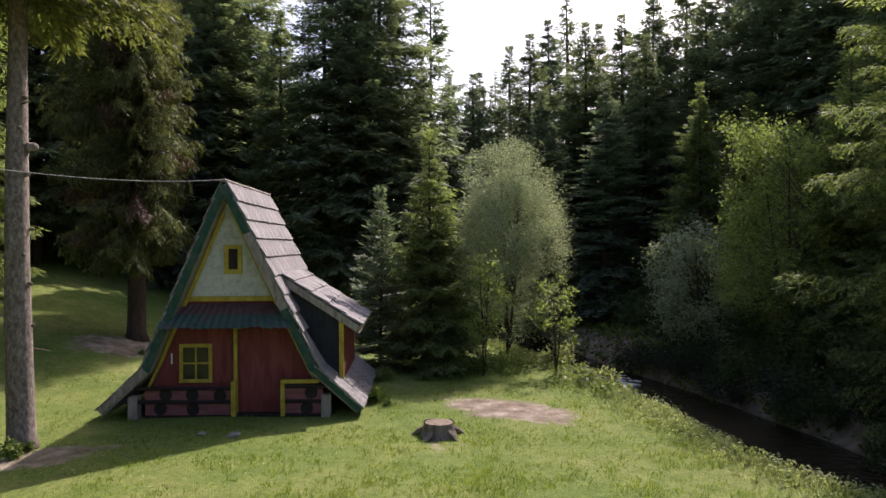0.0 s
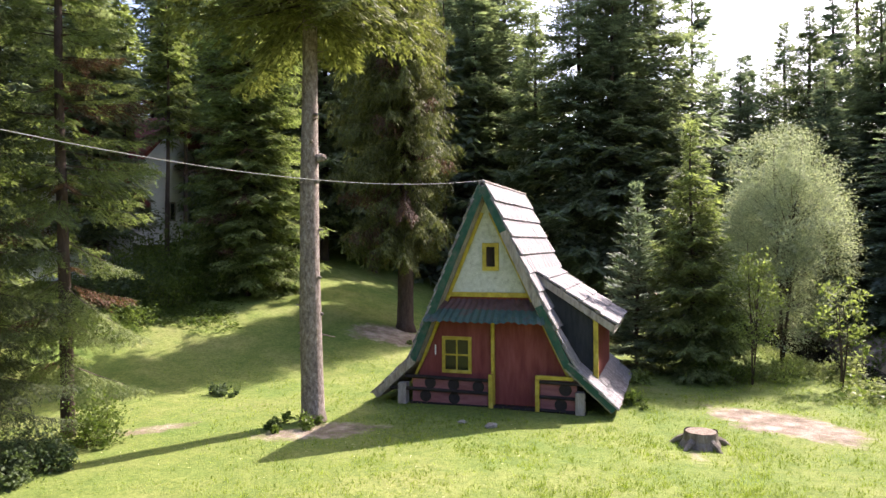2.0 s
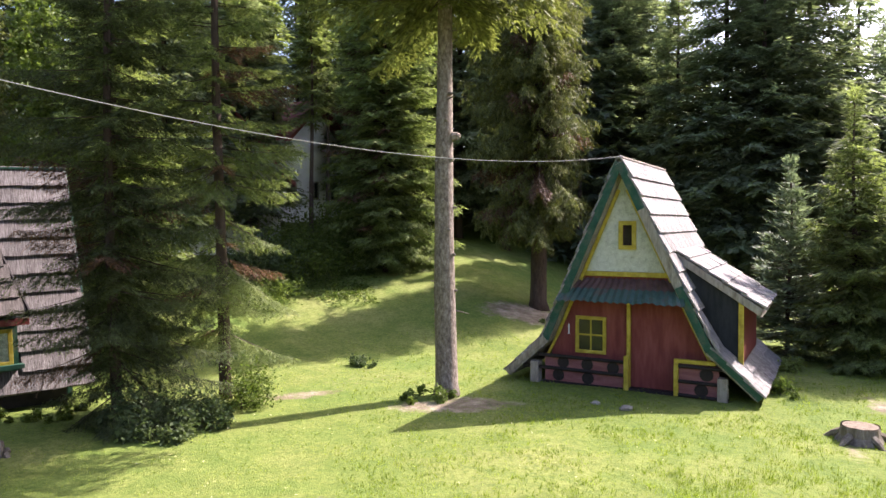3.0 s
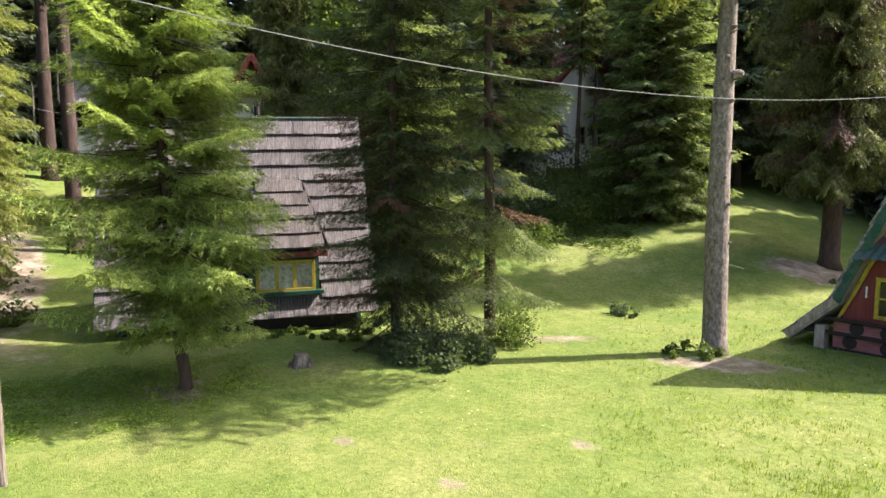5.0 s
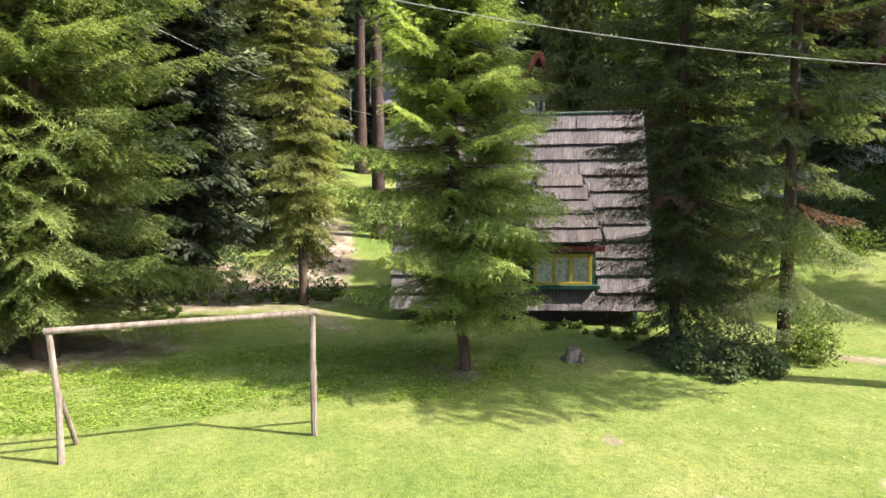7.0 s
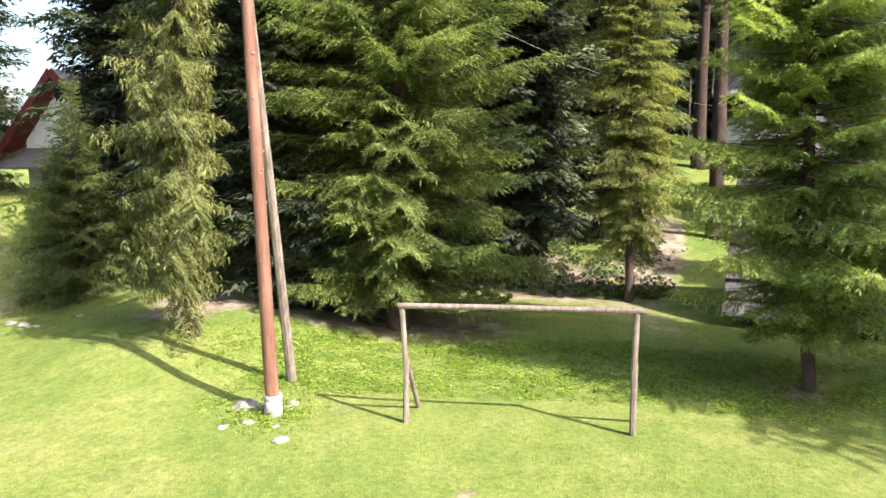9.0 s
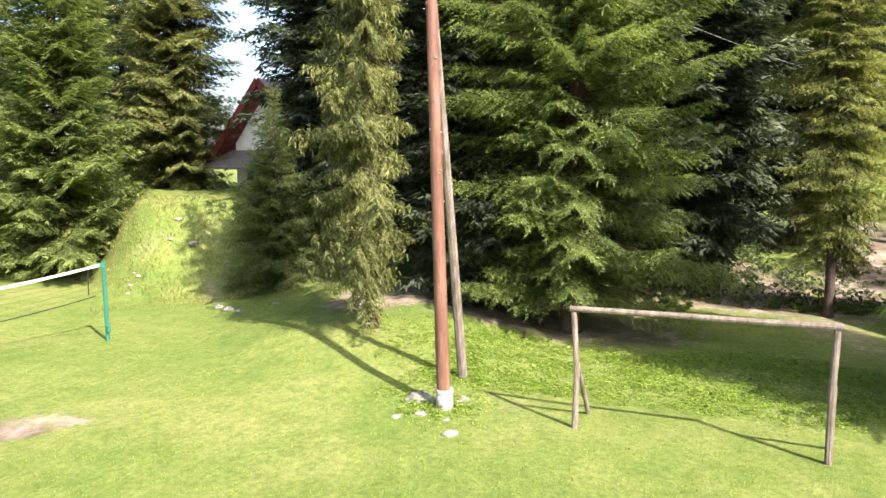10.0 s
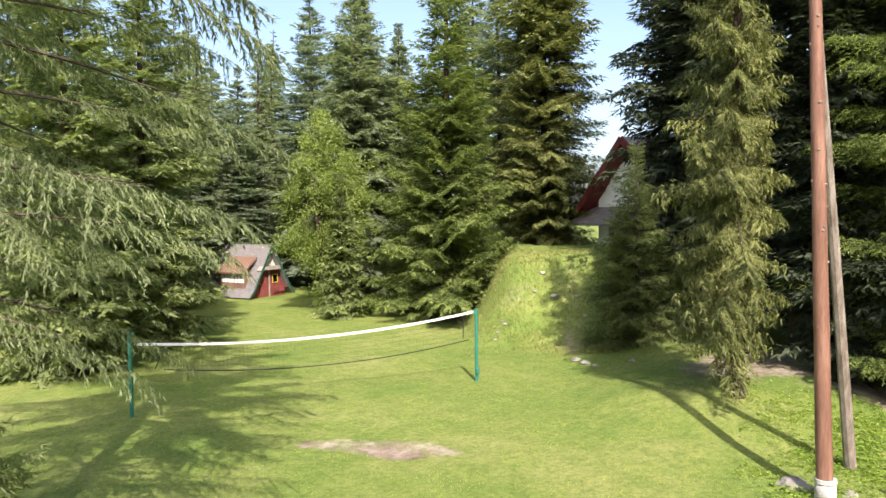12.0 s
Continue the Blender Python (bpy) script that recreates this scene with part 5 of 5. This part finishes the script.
part("brace_pole", tube([(bx_ - px, by_ - py, -0.3), ((bx_ - px) * 0.5 + top[0] * 0.45, (by_ - py) * 0.5 + top[1] * 0.45, 4.2), (top[0] * 0.85, top[1] * 0.85 - 0.0, 8.3)], [0.11, 0.09, 0.07], 9, wobble=0.04, rng=rl), M_GOALWOOD, pole)
for i in range(22):
    a = rl.uniform(0, 6.28)
    z = rl.uniform(0.8, 9)
    d = Vector((math.cos(a), math.sin(a), 0))
    c = Vector((-lx * 0.03 * z, -ly * 0.03 * z, z))
    part("knot", tube([c + d * 0.10, c + d * (0.145 - 0.004 * z)], [0.03, 0.02], 6), M_ENDGRAIN, pole)


def cable(name, p0, p1, sag, label, radius=0.0075):
    a, b = Vector(p0), Vector(p1)
    pts = [a.lerp(b, i / 30) - Vector((0, 0, sag * 4 * (i / 30) * (1 - i / 30))) for i in range(31)]
    tagged(part(name, tube(pts, [radius] * 31, 5), M_WIRE), label, "cable")


ptop = Vector((px + top[0] * 0.95, py + top[1] * 0.95, ground_z(px, py) + 9.0))
capex = cabin.matrix_basis @ Vector((XA, 0.05, ZA + 0.06))
cable("power_cable", ptop, capex, 1.42, "slack grey cable from pole to cabin ridge")
cable("power_cable", ptop + Vector((0, 0, 0.15)), (*at(80.3, 52.5), 8.3), 0.7, "thin grey cable towards a wooden house")


def lump(size, seed, flat=0.42):
    bm = bmesh.new()
    bmesh.ops.create_icosphere(bm, subdivisions=2, radius=1)
    for v in bm.verts:
        k = 1 + 0.35 * noise.noise(v.co * 1.6 + Vector((seed * 3.1, 0, 0)))
        v.co = Vector((v.co.x * size * k, v.co.y * size * 0.8 * k, v.co.z * size * flat * k))
    return bm


def stone(x, y, size, seed, label="pale grey stone lying in the grass", sink=0.25, group="stones"):
    o = part("stone", lump(size, seed), M_STONE, smooth=False)
    o.matrix_basis = pose(x, y, ground_z(x, y) + size * (0.6 - sink - 0.2), 0, 0, seed * 47)
    tagged(o, label, "stone", group)


for i, (out, side, size) in enumerate(((0.5, -0.52, 0.30), (0.42, -0.3, 0.18), (-0.3, -0.46, 0.13), (-0.42, -0.9, 0.12), (0.46, 0.38, 0.17), (0.3, 0.3, 0.10), (-0.6, 0.0, 0.10), (-1.3, 0.07, 0.16))):
    stone(px - 0.903 * out - 0.43 * side, py - 0.43 * out + 0.903 * side, size, i, "pale stone round the pole's foot", 0.4)
for az, r, s in ((136.2, 28.6, 0.12), (138.6, 27.2, 0.12), (139.2, 26.8, 0.10), (138.9, 27.5, 0.09), (134.6, 28.3, 0.24), (135.6, 29.4, 0.16), (132.9, 28.4, 0.12), (132.2, 27.6, 0.10), (139.4, 26.3, 0.08), (127.2, 25.8, 0.28), (125.9, 26.2, 0.3), (124.6, 25.9, 0.26), (126.5, 26.8, 0.3),
                 (125.2, 27.2, 0.24), (128.1, 26.4, 0.22), (123.6, 26.4, 0.24), (122.4, 25.6, 0.2), (133.0, 23.5, 0.16), (132.2, 22.9, 0.2), (131.4, 22.4, 0.12), (128.6, 22.0, 0.12), 
                 (16.6, 18.5, 0.2), (18.9, 18.9, 0.14), (-25.5, 23.0, 0.25), (-27.5, 21.5, 0.2), (-29, 20.6, 0.25), (-20, 26, 0.3), (-14.5, 29.5, 0.35), (-13.5, 31, 0.3), (-12.8, 33, 0.25)):
    x, y = at(az, r)
    stone(x, y, s, az)


# broken water over stones at the stream's bend
rf = random.Random(77)
vs, fs = [], []
for i in range(46):
    y = rf.uniform(28.2, 31.0)
    x = creek_x(y) + rf.uniform(-1.3, 0.9)
    w, d = rf.uniform(0.08, 0.38), rf.uniform(0.04, 0.12)
    k = len(vs)
    for j in range(9):
        a = 6.2832 * j / 9
        vs.append((x + math.cos(a) * w * rf.uniform(0.7, 1.2), y + math.sin(a) * d * rf.uniform(0.7, 1.3), -0.93 + rf.uniform(0, 0.02)))
    vs.append((x, y, -0.86))
    fs += [(k + j, k + (j + 1) % 9, k + 9) for j in range(9)]
tagged(part("riffle", (vs, fs), M_FOAM), "white water breaking over stones in the stream", "water", kind="stuff")
for i in range(16):
    y = rf.uniform(17, 30)
    stone(creek_x(y) + rf.uniform(-1.5, 1.3), y, rf.uniform(0.12, 0.3), i * 3 + 1, "wet grey stone in the stream", 0.0)


def stump(az, r, radius, height, label, seed):
    x, y = at(az, r)
    e = thing("tree_stump", pose(x, y, ground_z(x, y)), label, "tree stump")
    g = random.Random(seed)
    bm = bmesh.new()
    n = 22
    rings = []
    ph = [g.uniform(0.9, 1.35) for _ in range(n)]
    for z, k in ((-0.15, 1.30), (0.03, 1.18), (height * 0.45, 1.04), (height, 1.0)):
        rings.append([bm.verts.new((math.cos(6.2832 * i / n) * radius * (1 + (ph[i] - 1) * (k - 0.9) * 1.6) * k, math.sin(6.2832 * i / n) * radius * (1 + (ph[i] - 1) * (k - 0.9) * 1.6) * k, z + (0.03 * math.sin(i * 0.9) if k == 1.0 else 0))) for i in range(n)])
    for a, b in zip(rings, rings[1:]):
        for i in range(n):
            bm.faces.new((a[i], a[(i + 1) % n], b[(i + 1) % n], b[i]))
    part("bark", bm, M_GOALWOOD, e)
    part("cut_face", tube([(0, 0, height - 0.04), (0, 0, height + 0.012)], [radius * 0.95, radius * 0.93], 20), M_ENDGRAIN, e)
    for i in range(5):
        a = 6.28 * i / 5 + 0.4
        d = Vector((math.cos(a), math.sin(a), 0))
        part("root", tube([d * radius * 0.8 + Vector((0, 0, height * 0.5)), d * radius * 1.4 + Vector((0, 0, 0.08)), d * radius * 2.0 + Vector((0, 0, -0.06))], [0.10, 0.08, 0.03], 7, wobble=0.15, rng=g), M_GOALWOOD, e)


stump(0.4, 17.8, 0.38, 0.34, "broad weathered tree stump with spreading roots", 3)
stump(63.9, 17.2, 0.17, 0.30, "small pale cut stump in the grass", 4)


def net():
    (x0, y0), (x1, y1) = at(167.7, 18.6), at(140.95, 20.4)
    w = math.hypot(x0 - x1, y0 - y1)
    e = thing("volleyball_net", pose(x0, y0, 0, 0, 0, math.degrees(math.atan2(y1 - y0, x1 - x0))), "sagging volleyball net between green metal posts", "volleyball net")
    for x, px_, py_ in ((0, x0, y0), (w, x1, y1)):
        z = ground_z(px_, py_)
        p = part("post", tube([(x, 0, z - 0.2), (x, 0, 2.13), (x, 0, 2.14)], [0.052, 0.05, 0.03], 10), M_NETGREEN, e)
        part("bracket", boxed(x - 0.10 if x else x + 0.03, x - 0.03 if x else x + 0.12, -0.03, 0.03, 2.0, 2.10), M_NETGREEN, p)
        part("crank", boxed(x - 0.04, x + 0.04, -0.12, -0.05, z + 0.25, z + 0.4), M_NETGREEN, p)

    def sag(u, a, b, s):
        return a + (b - a) * u - 4 * s * u * (1 - u)
    n = 24
    bm = bmesh.new()
    loops = []
    for i in range(n + 1):
        x, z = 0.1 + (w - 0.2) * i / n, sag(i / n, 1.80, 2.05, 0.28)
        loops.append([bm.verts.new((x, y, z + h)) for y, h in ((-0.006, -0.032), (0.006, -0.032), (0.006, 0.032), (-0.006, 0.032))])
    for p, q in zip(loops, loops[1:]):
        for k in range(4):
            bm.faces.new((p[k], p[(k + 1) % 4], q[(k + 1) % 4], q[k]))
    bm.faces.new(loops[0][::-1])
    bm.faces.new(loops[-1])
    part("top_tape", bm, M_TAPE, e)
    part("bottom_cord", tube([(0.75 + (w - 1.0) * i / n, 0, sag(i / n, 1.12, 1.25, 0.30)) for i in range(n + 1)], [0.014] * (n + 1), 5), M_CORD, e)
    vs, fs = [], []

    def strand(p, q, half):
        k = len(vs)
        up = (half, 0.0) if abs(p[0] - q[0]) < 0.02 else (0.0, half)
        for (x, z) in (p, q):
            vs.extend([(x - up[0], -0.002, z - up[1]), (x + up[0], 0.002, z + up[1])])
        fs.append((k, k + 1, k + 3, k + 2))
    m = 82
    for i in range(m + 1):
        u = i / m
        x = 0.75 + (w - 1.0) * u
        hi, lo = sag(x / w, 1.80, 2.05, 0.28) - 0.03, sag(u, 1.12, 1.25, 0.30)
        strand((x, hi), (x + 0.01, lo), 0.0015)
        if i:
            for j in range(1, 6):
                strand((px0, ph + (pl - ph) * j / 6), (x, hi + (lo - hi) * j / 6), 0.0015)
        px0, ph, pl = x, hi, lo
    part("netting", (vs, fs), M_CORD, e, "fine dark netting")["kind"] = "stuff"
    part("side_cord", tube([(0.62, 0, 1.72), (0.66, 0, 1.4), (0.55, 0, 1.15)], [0.014] * 3, 5), M_CORD, e)
    part("side_cord", tube([(w - 0.4, 0, 1.98), (w - 0.42, 0, 1.3)], [0.012] * 2, 5), M_CORD, e)


net()

kx, ky = at(30.85, 19.6)
for az_, z_, k_ in ((12, 7.15, 0.15), (50, 6.5, 0.07), (75, 4.6, 0.06), (40, 3.9, 0.06), (110, 5.4, 0.05), (20, 2.9, 0.06), (160, 6.0, 0.05), (60, 8.3, 0.07), (5, 5.2, 0.05), (130, 3.2, 0.06), (90, 7.6, 0.06)):
    d_ = Vector((0.859, 0.513, 0.08)) * math.cos(radians(az_)) + Vector((0.513, -0.859, 0)) * math.sin(radians(az_))
    c_ = Vector((kx, ky, z_))
    o = part("branch_stub", tube([c_ + d_ * 0.16, c_ + d_ * (0.22 + k_ * 0.7), c_ + d_ * (0.24 + k_)], [k_ * 0.9, k_ * 0.75, k_ * 0.4], 8, wobble=0.12, rng=rl), M_BARK)
    o.parent = TALL
    o.matrix_parent_inverse = TALL.matrix_basis.inverted()

# undergrowth
bush("shrub", 1.0, 1.0, plant(51.6, 17.2), M_SHRUB, "dark leafy shrub at a spruce's foot", 1, 30, 130, 0.085)
bush("shrub", 0.6, 1.5, plant(46.9, 19.0), M_LEAF, "bright leafy shrub at a spruce's foot", 2, 20, 90, 0.08)
bush("shrub", 0.9, 1.1, plant(54.5, 17.6), M_SHRUB, "blue-green shrub by the shingled cabin", 3, 16, 90, 0.13)
for i, (az, r, s, h, m) in enumerate(((32.2, 19.0, 0.8, 0.5, M_LEAF), (38.0, 23.5, 0.5, 0.5, M_SHRUB), (22.5, 30, 0.5, 0.5, M_LEAF), (60.0, 20.0, 0.8, 0.35, M_LEAF), (64.5, 20.2, 0.7, 0.3, M_LEAF), (5.6, 21.5, 0.5, 0.5, M_LEAF),
                                      (85.0, 24.6, 0.7, 0.6, M_LEAF), (83.0, 24.8, 0.6, 0.6, M_LEAF), (88.5, 24.9, 0.9, 0.4, M_LEAF), (93.0, 25.4, 0.9, 0.35, M_LEAF), (97.0, 23.6, 0.9, 0.35, M_LEAF), (44.5, 33, 1.5, 1.4, M_LEAF), (47.5, 31, 1.8, 1.6, M_LEAF), (42, 36, 1.8, 2.4, M_LEAF), (39.6, 38, 1.9, 3.0, M_LEAF), (43.4, 38.5, 2.0, 3.2, M_LEAF), (41.0, 41, 2.2, 3.6, M_LEAF), (45.6, 36, 2.0, 3.0, M_SHRUB),
                                      (5.5, 25.0, 0.6, 0.7, M_SAP), (-1.0, 26.0, 1.2, 1.2, M_LEAF), (-5.0, 27.5, 1.2, 1.3, M_SAP), (-8.5, 28.5, 1.2, 1.2, M_WEED), (-12.0, 25.0, 0.9, 0.8, M_WEED), (-16.5, 23.5, 0.8, 0.7, M_WEED), (-31, 27, 2.4, 4.6, M_SHRUB), (-35, 24, 2.4, 4.8, M_SHRUB), (-26.5, 31, 2.4, 4.2, M_SHRUB), (-21.5, 34, 2.4, 3.6, M_SHRUB), (-17.5, 39, 2.6, 3.2, M_SHRUB), (-29.0, 24.3, 1.4, 1.6, M_SHRUB), (-23.5, 28.5, 1.4, 1.8, M_SHRUB), (-11, 43, 2.4, 2.6, M_SHRUB),
                                      (-19.0, 34.5, 1.6, 1.6, M_SHRUB), (-29, 17.6, 0.7, 0.8, M_WEED), (-31.5, 16.5, 0.7, 0.9, M_WEED), (-24, 19.5, 0.6, 0.6, M_WEED), (-20, 21.5, 0.7, 0.6, M_WEED), (163, 43, 1.2, 1.2, M_LEAF), (150.5, 35.5, 1.0, 1.0, M_LEAF))):
    bush("shrub", s, h, plant(az, r), m, "low leafy green undergrowth plants" if m is not M_WEED else "pale weeds on the stream bank", 10 + i, max(8, int(14 * s * max(1, h * 0.6))), 60, 0.10 if h < 2 else 0.14, group="undergrowth")

# two shrubs in three are near black: the bank's shade painted into leaves
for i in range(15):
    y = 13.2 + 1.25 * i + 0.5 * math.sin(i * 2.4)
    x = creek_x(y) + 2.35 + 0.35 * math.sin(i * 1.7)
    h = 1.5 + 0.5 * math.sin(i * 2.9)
    bush("shrub", 1.15, h, plant(math.degrees(math.atan2(-x, y)), math.hypot(x, y)), M_DEEPSHADE if i % 3 else M_SHRUB, "leafy shrub overhanging the stream's far bank, darkened for shade", 200 + i, 26, 70, 0.10, group="undergrowth")


def tufts(name, mat, label, count, place, low, high, wide, blades, seed):
    """Loose grass blades over the ground, as one object."""
    g = np.random.RandomState(seed)
    pts = place(g, count)
    k = len(pts)
    out = []
    for b in range(blades):
        a = g.uniform(0, 6.283, k)
        h = g.uniform(low, high, k)
        d = np.stack([np.cos(a), np.sin(a), np.zeros(k)], 1)
        s = np.stack([-np.sin(a), np.cos(a), np.zeros(k)], 1)
        base = pts + d * g.uniform(0, 0.04, k)[:, None] - np.array((0, 0, 0.01))
        tip = base + d * (h * g.uniform(0.2, 0.8, k))[:, None] + np.stack([0 * h, 0 * h, h], 1)
        out.append(np.stack([base - s * wide / 2, base + s * wide / 2, tip], 1).reshape(-1, 3))
    tagged(new(name, tri_mesh(name, out, mat)), label, "grass", kind="stuff")


def lawn_points(g, count):
    out = []
    while len(out) < count:
        az, r = g.uniform(-36, 180), 8.0 * (42 / 8.0) ** (g.uniform(0, 1) ** 1.1)
        x, y = at(az, r)
        if x - creek_x(y) > -2.2 and y > -30 or soil_at(x, y) > 0.35 + 0.3 * g.uniform():
            continue
        if noise.noise((x * 1.1, y * 1.1, 2)) + 0.6 * noise.noise((x * 4.0, y * 4.0, 6)) < g.uniform(-0.5, 0.5):
            continue
        out.append((x, y, ground_z(x, y)))
    return np.array(out)


def bank_points(g, count):
    out = []
    while len(out) < count:
        y = g.uniform(12, 36)
        x = creek_x(y) + g.uniform(-3.6, -1.2) - 1.2 * g.uniform() ** 3
        out.append((x, y, ground_z(x, y)))
    return np.array(out)


tufts("grass", M_GRASS, "short mown grass blades", 60000, lawn_points, 0.015, 0.06, 0.014, 2, 1)


def rough_points(g, count):
    """Places on the unmown grass round the red cabin."""
    out = []
    while len(out) < count:
        az, r = g.uniform(-30, 40), 8.8 * (28 / 8.8) ** g.uniform(0, 1)
        x, y = at(az, r)
        if x - creek_x(y) > -2.6 or soil_at(x, y) > 0.3 + 0.3 * g.uniform() or az > 14 + 32 * g.uniform():
            continue
        if noise.noise((x * 0.6, y * 0.6, 12)) + 0.8 * noise.noise((x * 2.4, y * 2.4, 16)) < g.uniform(-0.35, 0.6):
            continue
        out.append((x, y, ground_z(x, y)))
    return np.array(out)


tufts("grass", M_GRASS, "rough longer grass tufts round the cabin", 20000, rough_points, 0.03, 0.12, 0.016, 3, 14)


def zone(az0, az1, r0, r1, seed, soil=2.0):
    def pick(g, count):
        out = []
        while len(out) < count:
            az, r = g.uniform(az0, az1), math.sqrt(g.uniform(r0 * r0, r1 * r1))
            x, y = at(az, r)
            inner = min((az - az0) / (az1 - az0), (az1 - az) / (az1 - az0)) * 8, (r - r0) / (r1 - r0) * 4, (r1 - r) / (r1 - r0) * 5
            if min(inner) + 0.7 * noise.noise((x * 0.9, y * 0.9, seed + 3)) < g.uniform(0, 1):
                continue
            if noise.noise((x * 0.7, y * 0.7, seed)) + 0.5 * noise.noise((x * 2.5, y * 2.5, seed)) > g.uniform(-0.6, 0.3) and abs(x - creek_x(y)) > 1.6:
                out.append((x, y, ground_z(x, y)))
        return np.array(out)
    return pick


def plants(name, mat, label, count, place, size, spread, height, seed):
    """Small broad-leaved plants, each a few leaves spread flat round a point, as one object."""
    g = random.Random(seed)
    pts = place(np.random.RandomState(seed), count)
    out = []
    for p in pts:
        h = height * g.uniform(0.3, 1)
        v = leaves(g, (0, 0, h * 0.6), spread, 5, size, 0.8).reshape(-1, 3)
        v[:, 2] = np.clip(v[:, 2] * (0.5 if height < 0.2 else 1.2) + h * 0.3, 0.01, h + 0.05)
        out.append(v + p)
    tagged(new(name, tri_mesh(name, out, mat)), label, "ground plants", kind="stuff")


plants("clover", M_CLOVER, "low leafy clover in the grass", 9000, zone(66, 121, 13.6, 18.8, 3), 0.06, 0.10, 0.032, 3)
plants("ground_cover", M_SHRUB, "low forest plants under the spruces", 2200, zone(82, 118, 24, 33, 4), 0.13, 0.2, 0.35, 4)
plants("ground_cover", M_LEAF, "leafy green plants below the spruces on the slope", 4200, zone(36, 52, 31, 42, 7), 0.13, 0.24, 0.19, 7)
plants("ground_cover", M_LEAF, "leafy plants on the stream's far bank", 4200, zone(-42, -8, 22, 44, 6), 0.16, 0.28, 0.5, 6)
POLE_X, POLE_Y = px, py


def foot_points(g, count):
    """Places among the stones round the utility pole's foot."""
    out = []
    while len(out) < count:
        a, r = g.uniform(0, 6.2832), 0.25 + abs(g.normal(0, 0.42))
        x, y = POLE_X + math.cos(a) * r, POLE_Y + math.sin(a) * r
        out.append((x, y, ground_z(x, y)))
    return np.array(out)


plants("ground_cover", M_CLOVER, "leafy weeds round the utility pole's foot", 240, foot_points, 0.055, 0.10, 0.13, 21)
tufts("weeds", M_WEED, "tall pale weeds along the stream", 2600, bank_points, 0.06, 0.30, 0.018, 7, 2)
plants("bank_plants", M_WEED, "small pale flowering weeds on the stream bank", 2600, bank_points, 0.07, 0.13, 0.28, 9)
tufts("dry_grass", M_DRYGRASS, "dry yellow grass on the steep bank", 6000, zone(120, 142, 24.0, 33, 8), 0.03, 0.16, 0.02, 4, 5)


def blossoms(g, count):
    """Loose places on the open lawn, gathered in drifts."""
    out = []
    while len(out) < count:
        az, r = g.uniform(8, 55), g.uniform(12.5, 19)
        x, y = at(az, r)
        if noise.noise((x * 0.5, y * 0.5, 21)) > g.uniform(-0.1, 0.5) and soil_at(x, y) < 0.2:
            out.append((x, y, ground_z(x, y) + 0.03))
    return np.array(out)


plants("lawn_flowers", M_FLOWER, "tiny pale yellow flowers in the lawn", 110, blossoms, 0.022, 0.02, 0.04, 12)
